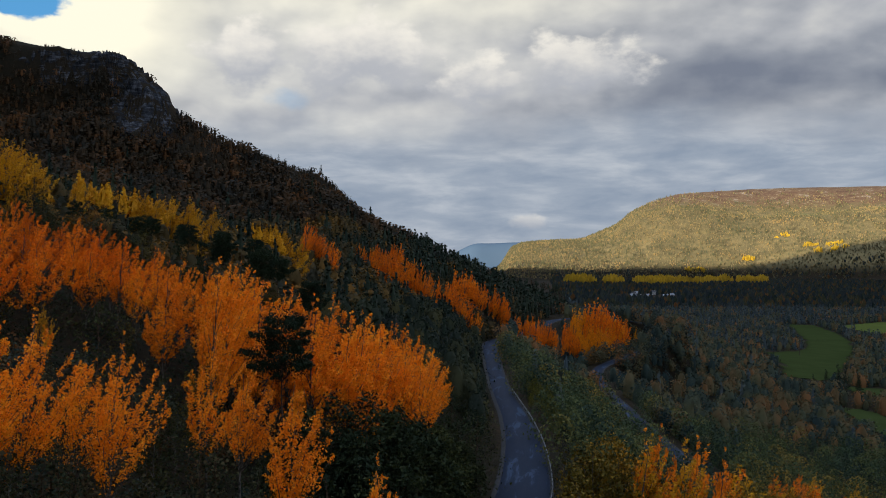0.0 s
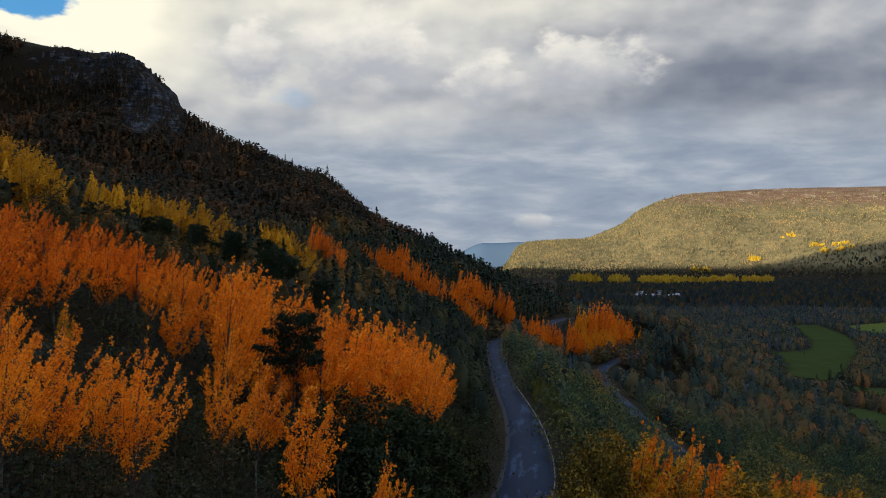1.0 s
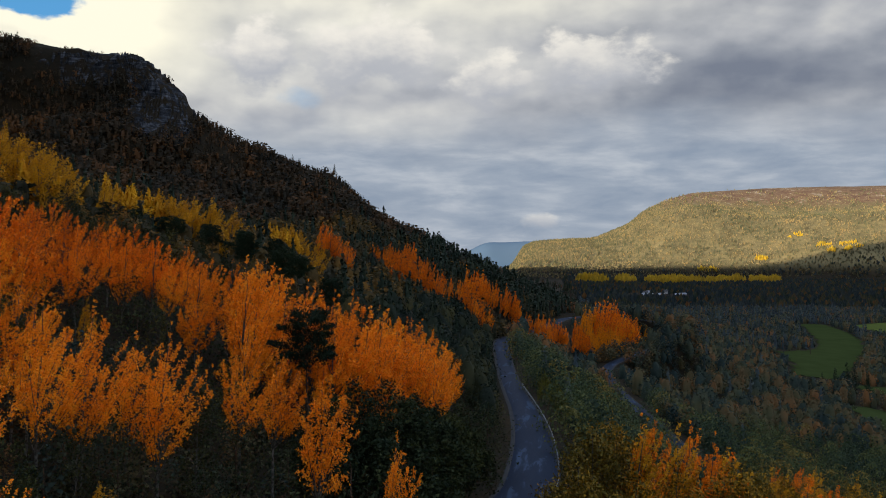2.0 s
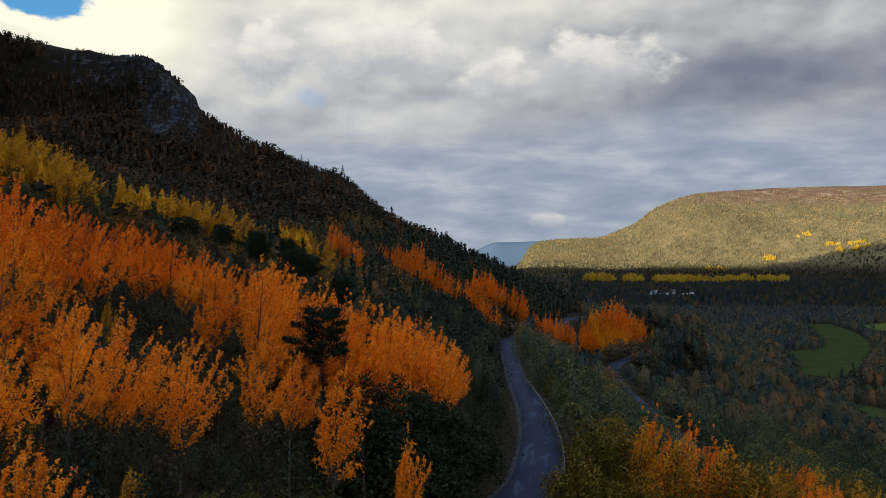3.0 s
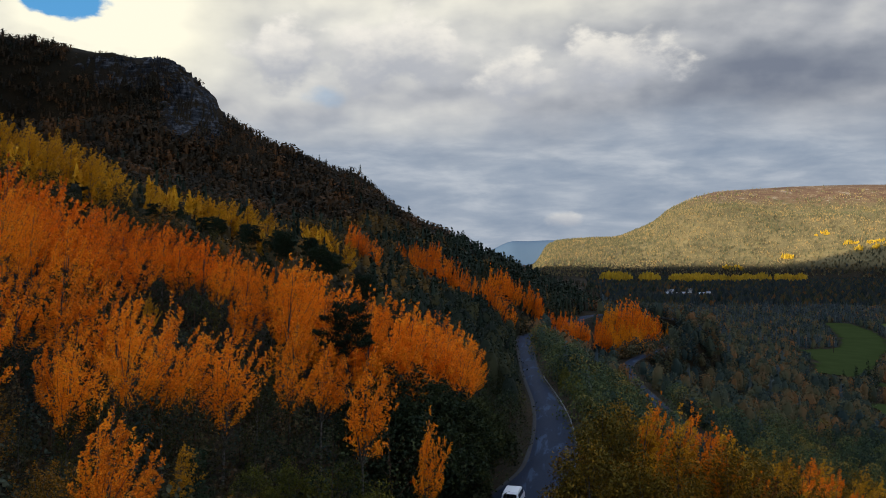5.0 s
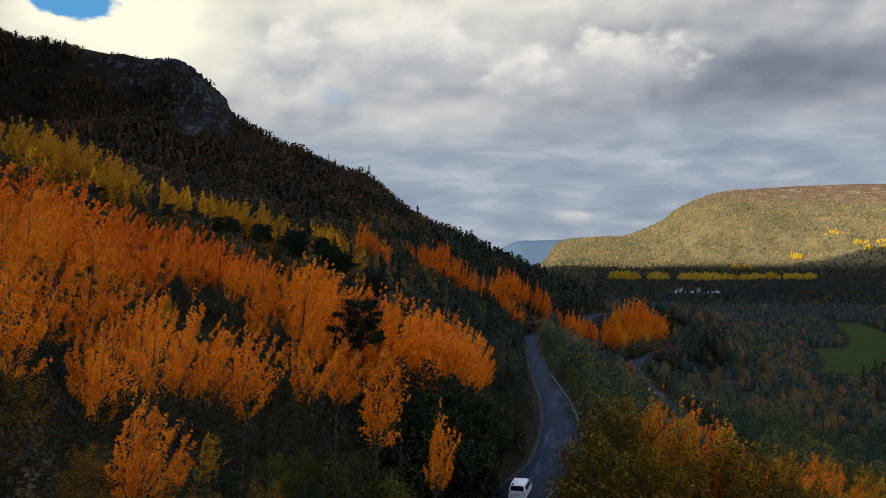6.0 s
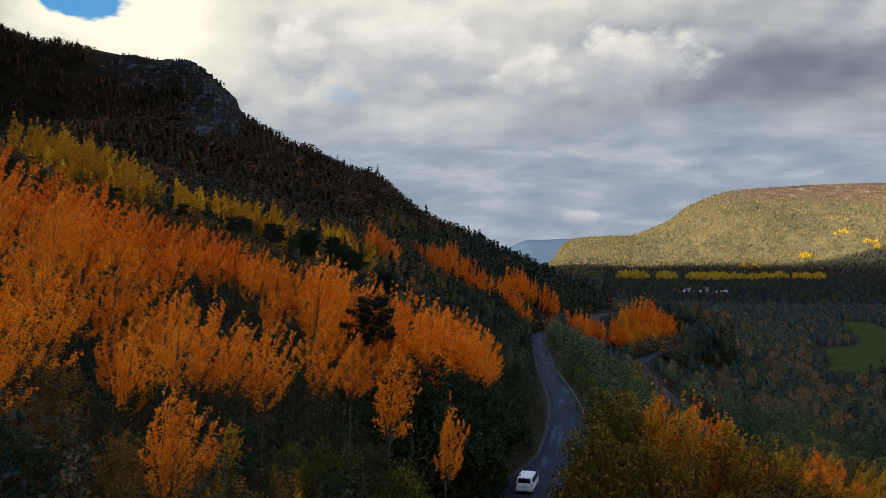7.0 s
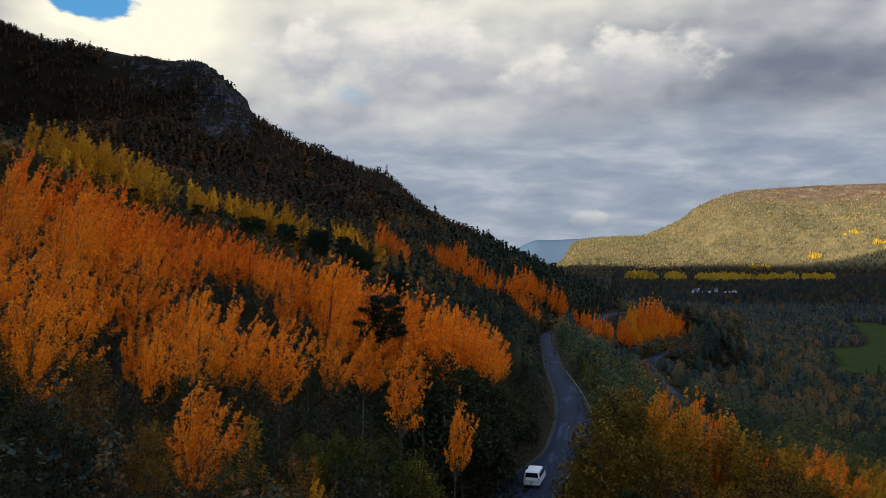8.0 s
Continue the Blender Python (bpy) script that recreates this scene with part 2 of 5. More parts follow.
def ground_material():
    m, k = material("ground_cover")
    at = k.n("TexCoord").outputs["Object"]
    sep = k.n("SeparateXYZ")
    k.put(sep.inputs[0], at)
    big = k.noise(at, 0.02, 5.0, 0.6)
    fine = k.noise(at, 0.7, 6.0, 0.65)
    f = k.math("ADD", k.math("MULTIPLY", big, 0.5), k.math("MULTIPLY", fine, 0.5))
    # brown cover, darkened to hold the shade between the trees
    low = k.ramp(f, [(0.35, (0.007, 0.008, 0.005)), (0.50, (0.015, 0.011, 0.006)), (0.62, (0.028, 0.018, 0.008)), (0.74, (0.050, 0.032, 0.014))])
    # open heath above the tree line
    crust = k.math("ADD", k.math("MULTIPLY", k.noise(at, 0.018, 7.0, 0.75), 0.6), k.math("MULTIPLY", k.noise(at, 0.09, 5.0, 0.7), 0.4))
    heath = k.ramp(crust, [(0.36, (0.060, 0.037, 0.027)), (0.48, (0.112, 0.066, 0.040)), (0.56, (0.155, 0.106, 0.060)), (0.62, (0.27, 0.24, 0.21))])
    high = k.smooth(k.math("ADD", sep.outputs[2], k.math("MULTIPLY", big, 120.0)), 262.0, 330.0)
    # mountain ground above the foot: sunlight put into a paler colour
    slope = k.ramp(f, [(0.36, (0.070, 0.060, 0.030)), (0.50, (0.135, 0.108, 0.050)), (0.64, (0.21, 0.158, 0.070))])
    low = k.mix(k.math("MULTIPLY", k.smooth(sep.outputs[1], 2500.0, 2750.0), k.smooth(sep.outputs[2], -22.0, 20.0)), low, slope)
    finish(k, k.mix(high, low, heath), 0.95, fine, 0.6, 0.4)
    return m


def road_material():
    m, k = material("worn_asphalt")
    at = k.n("TexCoord").outputs["Object"]
    sep = k.n("SeparateXYZ")
    k.put(sep.inputs[0], at)
    drawn = k.n("CombineXYZ")
    k.put(drawn.inputs[0], k.math("MULTIPLY_ADD", sep.outputs[0], 0.55, k.math("MULTIPLY", sep.outputs[1], -0.09)))
    k.put(drawn.inputs[1], k.math("MULTIPLY", sep.outputs[1], 0.085))
    patchy = k.noise(drawn.outputs[0], 1.0, 6.0, 0.66, 0.5)
    grain = k.noise(at, 14.0, 4.0, 0.7)
    worn = k.smooth(patchy, 0.53, 0.62)
    # wear patches are lighter; both tones have sky light's blue put in
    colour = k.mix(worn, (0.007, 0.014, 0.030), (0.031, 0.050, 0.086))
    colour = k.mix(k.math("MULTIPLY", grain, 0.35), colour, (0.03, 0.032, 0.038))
    finish(k, colour, k.math("MULTIPLY_ADD", patchy, 0.2, 0.6), grain, 0.25, 0.02, spec=0.04)
    return m


def plain(name, colour, rough=0.6, grain=6.0, vary=0.25, metal=0.0, spec=0.15):
    m, k = material(name)
    at = k.n("TexCoord").outputs["Object"]
    n = k.noise(at, grain, 5.0, 0.6)
    dark = tuple(c * (1 - vary) for c in colour)
    light = tuple(min(1.0, c * (1 + vary)) for c in colour)
    finish(k, k.mix(n, dark, light), rough, n, 0.15, 0.02, spec=spec)
    for node in m.node_tree.nodes:
        if node.type == "BSDF_PRINCIPLED":
            node.inputs["Metallic"].default_value = metal
    return m


def rock_material():
    m, k = material("layered_rock")
    at = k.n("TexCoord").outputs["Object"]
    sep = k.n("SeparateXYZ")
    k.put(sep.inputs[0], at)
    bed = k.n("CombineXYZ")
    k.put(bed.inputs[0], k.math("MULTIPLY", sep.outputs[0], 0.08))
    k.put(bed.inputs[1], k.math("MULTIPLY", sep.outputs[1], 0.08))
    k.put(bed.inputs[2], k.math("MULTIPLY", sep.outputs[2], 0.9))
    layers = k.noise(bed.outputs[0], 1.0, 6.0, 0.65, 0.5)
    moss = k.noise(at, 0.22, 6.0, 0.68)
    up = k.n("CombineXYZ")
    k.put(up.inputs[0], k.math("MULTIPLY", sep.outputs[0], 0.35))
    k.put(up.inputs[1], k.math("MULTIPLY", sep.outputs[1], 0.35))
    k.put(up.inputs[2], k.math("MULTIPLY", sep.outputs[2], 0.05))
    crack = k.noise(up.outputs[0], 1.0, 5.0, 0.6, 0.3)
    layers = k.math("MULTIPLY_ADD", crack, 0.6, k.math("MULTIPLY_ADD", layers, 0.7, -0.13))
    colour = k.ramp(layers, [(0.40, (0.004, 0.005, 0.006)), (0.52, (0.020, 0.022, 0.026)), (0.68, (0.100, 0.104, 0.115))])
    colour = k.mix(k.smooth(moss, 0.48, 0.56), colour, (0.020, 0.015, 0.009))
    finish(k, colour, 0.85, layers, 0.9, 0.6)
    return m


GROUND, ASPHALT, ROCK = ground_material(), road_material(), rock_material()
GRAVEL = plain("verge_gravel", (0.026, 0.026, 0.027), 0.95, 1.2, 0.6)
STEEL = plain("galvanised_steel", (0.17, 0.185, 0.21), 0.5, 4.0, 0.3, 0.6)
GRASS = plain("meadow_grass", (0.030, 0.041, 0.013), 1.0, 0.05, 0.4, spec=0.0)
STUBBLE = plain("pale_meadow", (0.065, 0.080, 0.020), 1.0, 0.06, 0.3, spec=0.0)


# ---- land ----
def curve1(knots, lo, hi, step=2.0, blur=9.0):
    """A smooth function through a few (position, value) pairs."""
    ks = np.array(knots, float)
    s = np.arange(lo - 60, hi + 60, step)
    v = np.interp(s, ks[:, 0], ks[:, 1])
    half = int(3 * blur / step)
    w = np.exp(-0.5 * (np.arange(-half, half + 1) * step / blur) ** 2)
    v = np.convolve(np.pad(v, half, mode="edge"), w / w.sum(), "valid")
    return lambda q: np.interp(q, s, v)


def step01(v, lo, hi):
    t = np.clip((v - lo) / (hi - lo), 0, 1)
    return t * t * (3 - 2 * t)


def spline(points, step=1.5):
    """Points every step metres along a Catmull-Rom curve."""
    p = np.array(points, float)
    p = np.vstack([2 * p[0] - p[1], p, 2 * p[-1] - p[-2]])
    out = []
    for a, b, c, d in zip(p[:-3], p[1:-2], p[2:-1], p[3:]):
        n = max(2, int(np.linalg.norm(c - b) / step))
        t = np.arange(n)[:, None] / n
        out.append(0.5 * (2 * b + (c - a) * t + (2 * a - 5 * b + 4 * c - d) * t**2 + (3 * b - a - 3 * c + d) * t**3))
    return np.vstack(out + [p[-2:-1]])


# hill road: under the camera, up the valley side, round the spur, and back down as the lower road
ROAD = spline([(24, -80, 3), (14, -20, 2), (7.5, 20, 1), (4.8, 50, 0.4), (6.6, 75, 0), (11.2, 88, 0), (15.6, 101, 0), (19.4, 125, 0), (21.6, 150, 0), (23.4, 184, -0.4),
               (26.6, 225, -1.4), (30, 262, -2.2), (33, 296, -3.2), (36.5, 322, -3.8), (44, 345, -4.2), (56, 368, -4.0), (65, 390, -3.4), (71, 408, -3), (79, 427, -3),
               (92, 440, -3), (110, 445, -4), (126, 438, -5.5), (130, 415, -7.5), (120, 388, -10), (98, 362, -12.5), (79, 336, -14.5), (71, 300, -15.8), (68, 255, -16.6),
               (66, 215, -17.4), (66, 170, -18.6), (70, 120, -20), (80, 60, -22), (95, -20, -24)])
road_x = curve1([(-400, 70), (-80, 24), (-20, 14), (20, 7.5), (50, 4.8), (75, 6.6), (101, 15.6), (125, 19.4), (184, 23.4), (262, 30), (322, 36.5), (345, 44), (408, 70), (440, 82),
                 (520, 104), (650, 132), (800, 168), (900, 195), (1200, 260), (5200, 900)], -400, 5200, blur=6)
road_z = curve1([(-400, 6), (-80, 3), (60, 0.2), (150, 0), (225, -1.4), (322, -3.8), (420, -3), (470, -4), (600, -12), (850, -32), (1000, -41), (5200, -42)], -400, 5200)
crest_x = curve1([(-400, -230), (0, -235), (100, -222), (300, -192), (400, -155), (464, -116), (500, -106), (570, -86), (646, -50), (680, -31), (730, 3.5), (780, 52), (820, 91), (850, 138), (880, 171),
                  (960, 225), (5200, 900)], -400, 5200, blur=6)
crest_z = curve1([(-400, 130), (100, 128), (300, 126), (400, 120), (464, 102), (485, 90), (500, 87), (540, 88), (570, 89), (605, 87.5), (646, 84.5), (680, 62), (730, 37), (780, 24), (820, 13), (850, 2), (880, -6), (960, -41), (5200, -42)], -400, 5200, blur=6)
FLOOR = -42.0
mount_e = curve1([(0.0, -0.018), (0.110, -0.018), (0.123, -0.009), (0.1294, 0.009), (0.145, 0.0150), (0.161, 0.0167), (0.212, 0.019), (0.250, 0.0351), (0.269, 0.0511), (0.295, 0.064), (0.321, 0.0706),
                  (0.386, 0.0757), (0.451, 0.0783), (0.561, 0.0813), (0.9, 0.085), (2.0, 0.08)], 0.0, 2.0, 0.002, 0.004)
FOOT, TOP = 2620.0, 3900.0


def wave(x, y, size, seed):
    """Cheap smooth relief made of crossing waves, about -1 to 1."""
    r = np.random.RandomState(seed)
    v = 0
    for n in range(7):
        a, ph, s = r.uniform(0, 6.28), r.uniform(0, 6.28), size * r.uniform(0.55, 1.7)
        v = v + np.sin((x * np.cos(a) + y * np.sin(a)) / s * 6.28 + ph + 1.3 * np.sin(y / s * 2.1 + ph * 3))
    return v / 4.0


def land_z(x, y):
    """Height of the ground without the road's bench."""
    x, y = np.asarray(x, float), np.asarray(y, float)
    xb, zb, xc, zc = road_x(y), road_z(y), crest_x(y), crest_z(y)
    d = xb - x
    t = np.clip(d / np.maximum(xb - xc, 8.0), 0, None)
    # the spur beyond the crag, with its far side falling away
    spur = np.where(x < xc, zc - 0.35 * (xc - x), zb + (zc - zb) * t ** (1.1 + 0.75 * step01(y, 490, 640)))
    # the slope below the crag
    slope = zb + np.interp(d, [0, 20, 35, 65, 130, 200, 320, 900], [0, 10, 16.5, 28.5, 48, 66, 86, 150])
    hill = slope + (spur - slope) * step01(y, 385, 466)
    # the crag: a steep broken face under the plateau
    top = np.where(x > -143, 129 - 21 * np.clip((x + 143) / 29, 0, 2) ** 1.5, 129 + 0.12 * (-143 - x) + 0.32 * np.clip(-222 - x, 0, 36))
    face = np.maximum(y - 468, -(x + 300) * 0.9) + 5 * wave(x, y, 26, 41) * step01(466 - y, 0, 14)
    rise = step01(face, -34, -2) * step01(-x + 3 * wave(x, y, 18, 42), 98, 116)
    edge = step01(-0.312 * np.maximum(y, 466) - x, -6, 6)
    rise = np.where(y > 466, edge, rise)
    hill = np.maximum(hill, FLOOR)
    hill = hill + np.maximum(top - hill, 0) * rise
    # an unseen ridge behind the spur, added to shade the mountain's foot
    side = FLOOR + 250 * step01(-x, 180, 560)
    hill = np.where(y > 800, np.maximum(hill, side * step01(y, 800, 1500) + FLOOR * (1 - step01(y, 800, 1500))), hill)
    # unseen high ground in the west, added and shaped to shadow valley and mountain
    unseen_fell = np.interp(y, [-700, 500, 780, 919, 1090, 1400, 2200, 5000], [760, 690, 532, 452, 412, 318, 170, 150])
    hill = np.where(x < -420, np.maximum(np.minimum(hill, 170), 100 + (unseen_fell - 100) * step01(-x, 560, 850) * (1 - step01(-x, 950, 1350))), hill)
    shelf = 14 - 11 * step01(y, 90, 135)
    right = FLOOR + (zb - FLOOR) * np.exp(-np.maximum(-d - shelf, 0) / 63.0)
    z = np.where(d > 0, hill, right)
    # far mountain
    u = x / np.maximum(y, 50)
    s = np.clip((y - FOOT - 120 * wave(x, y, 900, 5)) / (TOP - FOOT), 0, 1)
    peak = 27 + TOP * mount_e(np.clip(u, 0, 2))
    m = FLOOR + np.maximum(peak - FLOOR, 0) * (1 - (1 - s) ** 1.55)
    m = m + (9 * wave(x, y, 420, 8) + 6 * wave(x, y * 0.4, 130, 9)) * np.sin(np.pi * s)
    z = np.where((u > 0.02) & (y > FOOT - 200), np.maximum(z, m), z)
    rough = np.clip(np.abs(d) / 40, 0, 1)
    z = z + rough * step01(z, -41, -34) * (1.6 * wave(x, y, 34, 2) + 0.4 * wave(x, y, 9, 3))
    return z


ROAD_CELL = {}
for _p in ROAD:
    ROAD_CELL.setdefault((int(_p[0] // 16), int(_p[1] // 16)), []).append(_p)


def road_near(x, y):
    """Distance to the road's centre line and the road's height there, for arrays of places."""
    best, zed = np.full(x.shape, 99.0), np.zeros(x.shape)
    box = (x > -20) & (x < 150) & (y > -120) & (y < 470)
    pts = np.stack([x[box], y[box]], 1)
    dist, hz = np.full(len(pts), 99.0), np.zeros(len(pts))
    for a in range(0, len(pts), 4000):
        q = pts[a:a + 4000]
        dd = np.hypot(q[:, None, 0] - ROAD[None, :, 0], q[:, None, 1] - ROAD[None, :, 1])
        i = dd.argmin(1)
        dist[a:a + 4000], hz[a:a + 4000] = dd[np.arange(len(q)), i], ROAD[i, 2]
    best[box], zed[box] = dist, hz
    return best, zed


def ground_z(x, y):
    """Height of the ground: the land with a level bench for the road."""
    x, y = np.atleast_1d(np.asarray(x, float)), np.atleast_1d(np.asarray(y, float))
    z = land_z(x, y)
    dist, hz = road_near(x, y)
    k = step01(dist, 4.2, 11.0)
    return (hz - 0.12) * (1 - k) + z * k


def grid_mesh(name, xs, ys, zf):
    gx, gy = np.meshgrid(xs, ys)
    gz = zf(gx.ravel(), gy.ravel())
    v = np.stack([gx.ravel(), gy.ravel(), gz], 1)
    nx, ny = len(xs), len(ys)
    i = (np.arange(ny - 1)[:, None] * nx + np.arange(nx - 1)[None]).ravel()
    return solid(name, v, np.stack([i, i + 1, i + nx + 1, i + nx], 1), True)


def solid(name, v, quads, smooth=False):
    """A mesh from arrays of places and quads."""
    me = bpy.data.meshes.new(name)
    v, quads = np.asarray(v, np.float32), np.asarray(quads, np.int32)
    me.vertices.add(len(v))
    me.vertices.foreach_set("co", v.ravel())
    me.loops.add(quads.size)
    me.loops.foreach_set("vertex_index", quads.ravel())
    me.polygons.add(len(quads))
    me.polygons.foreach_set("loop_start", np.arange(0, quads.size, quads.shape[1], dtype=np.int32))
    me.polygons.foreach_set("use_smooth", np.full(len(quads), smooth))
    me.update(calc_edges=True)
    return me


def spread(lo, hi, fine_lo, fine_hi, fine, grow, most):
    """Grid lines: fine in one stretch, growing wider outside it."""
    out = list(np.arange(fine_lo, fine_hi + 0.01, fine))
    for way, end in ((1, hi), (-1, lo)):
        p, s = (fine_hi, fine) if way > 0 else (fine_lo, fine)
        while (end - p) * way > 0:
            s = min(s * grow, most)
            p += way * s
            out.append(p)
    return np.array(sorted(out))


ground = new("ground", grid_mesh("ground", np.union1d(spread(-3200, 4200, 0, 132, 2.2, 1.07, 80), np.arange(-291.5, -60, 3.6)), np.union1d(spread(-700, 4990, -20, 455, 2.4, 1.06, 50), np.arange(457.1, 482, 2.4)), ground_z))
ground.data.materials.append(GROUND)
tagged(ground, "autumn hillside and valley floor with brown undergrowth", "ground", kind="structure")


def ribbon(path, offsets, lift, thick=0.0):
    """A strip along a path: offsets across it (to the right positive), each with its lift."""
    p = np.asarray(path)
    tang = np.gradient(p[:, :2], axis=0)
    tang /= np.linalg.norm(tang, axis=1)[:, None]
    side = np.stack([tang[:, 1], -tang[:, 0]], 1)
    rows = [np.column_stack([p[:, :2] + side * np.broadcast_to(o, len(p))[:, None], p[:, 2] + l]) for o, l in zip(offsets, lift)]
    v = np.stack(rows, 1).reshape(-1, 3)
    n, m = len(p), len(offsets)
    i = (np.arange(n - 1)[:, None] * m + np.arange(m - 1)[None]).ravel()
    return v, np.stack([i, i + 1, i + m + 1, i + m], 1)


# half the asphalt's width: wide in the near bend, narrow along the straight
HALF_AT = [-80, 40, 72, 90, 110, 128, 140, 156, 180, 215, 266, 315, 345], [2.9, 3.1, 3.6, 3.15, 2.95, 2.6, 2.35, 2.05, 1.8, 1.85, 2.05, 2.3, 2.4]
HALF = np.interp(ROAD[:, 1], *HALF_AT)
HALF[np.arange(len(HALF)) > np.argmax(ROAD[:, 1])] = 1.7
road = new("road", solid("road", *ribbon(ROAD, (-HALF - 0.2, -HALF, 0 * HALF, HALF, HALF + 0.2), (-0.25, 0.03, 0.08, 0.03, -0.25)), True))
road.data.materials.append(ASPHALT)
tagged(road, "narrow worn grey asphalt road winding along the hillside", "road", kind="structure")
verge = new("road_verge", solid("road_verge", *ribbon(ROAD, (-HALF - 0.9, -HALF - 0.5, -HALF - 0.02, HALF + 0.02, HALF + 0.35, HALF + 0.6), (-0.3, -0.02, 0.0, 0.0, -0.02, -0.3)), True))
verge.data.materials.append(GRAVEL)
tagged(verge, "pale gravel shoulder along the asphalt road", "verge", kind="structure")


# ---- trees ----
def leaves_at(places, size, rng, upright=0.0):
    """Small leaf blades, turned at random, one triangle each."""
    n = len(places)
    a = rng.normal(size=(n, 3))
    a[:, 2] += upright * np.sign(a[:, 2] + 1e-9)
    a /= np.linalg.norm(a, axis=1)[:, None]
    b = np.cross(a, rng.normal(size=(n, 3)))
    b /= np.linalg.norm(b, axis=1)[:, None]
    s = (size * rng.uniform(0.6, 1.3, n))[:, None]
    a, b = a * s * 0.62, b * s * 0.47
    v = np.stack([places + a * 1.15, places - a * 0.75 + b, places - a * 0.75 - b], 1).reshape(-1, 3)
    return v, np.arange(3 * n).reshape(-1, 3)


def tube(path, radii, sides=6):
    p, r = np.asarray(path, float), np.asarray(radii, float)
    t = np.gradient(p, axis=0)
    t /= np.linalg.norm(t, axis=1)[:, None]
    ref = np.where(np.abs(t[:, :1]) < 0.9, [[1.0, 0, 0]], [[0, 1.0, 0]])
    u = np.cross(t, ref)
    u /= np.linalg.norm(u, axis=1)[:, None]
    w = np.cross(t, u)
    ang = np.arange(sides) / sides * 2 * np.pi
    v = p[:, None] + r[:, None, None] * (np.cos(ang)[None, :, None] * u[:, None] + np.sin(ang)[None, :, None] * w[:, None])
    n = len(p)
    i, j = np.meshgrid(np.arange(n - 1), np.arange(sides), indexing="ij")
    jn = (j + 1) % sides
    q = np.stack([i * sides + j, i * sides + jn, (i + 1) * sides + jn, (i + 1) * sides + j], -1).reshape(-1, 4)
    return v.reshape(-1, 3), q


def join(parts):
    vs, qs, n = [], [], 0
    for v, q in parts:
        vs.append(v)
        qs.append(q + n)
        n += len(v)
    return np.vstack(vs), np.vstack(qs)


# spread of the crown and how much steeper than usual its limbs rise
ASPENS = {"aspen": (1.0, 0.0), "slim_aspen": (0.62, 0.2), "spire_aspen": (0.66, 0.5)}
SHAPES = {
    # bare stem share, limb reach (of height), limb rise, limbs, how the reach runs from crown foot to tip, leaf spread, plumes on a limb
    "birch": dict(bare=0.18, reach=0.25, rise=0.9, limbs=20, form=lambda t: (0.5 + 1.1 * t) * (1 - t) ** 0.5, tuft=0.020, plumes=4),
    "bush": dict(bare=0.06, reach=0.40, rise=0.8, limbs=18, form=lambda t: (0.75 + 0.6 * t) * (1 - t) ** 0.45, tuft=0.055, plumes=2),
    "pine": dict(bare=0.68, reach=0.21, rise=0.22, limbs=30, form=lambda t: (0.85 + 0.35 * t) * (1 - t) ** 0.30, tuft=0.034, plumes=0),
    "spruce": dict(bare=0.06, reach=0.19, rise=-0.25, limbs=52, form=lambda t: (1 - t) ** 0.9 + 0.03, tuft=0.020, plumes=0),
}


def weld(parts, base, ring):
    """Joins limbs to the stem: the foot of each limb is the stem's own ring."""
    vs, qs, n = [base[0]], [base[1]], len(base[0])
    for (v, q), r in zip(parts, ring):
        q = q + (n - 4)
        foot = q < n
        q[foot] = r * 6 + (q[foot] - (n - 4))
        vs.append(v[4:])
        qs.append(q)
        n += len(v) - 4
    return np.vstack(vs), np.vstack(qs)


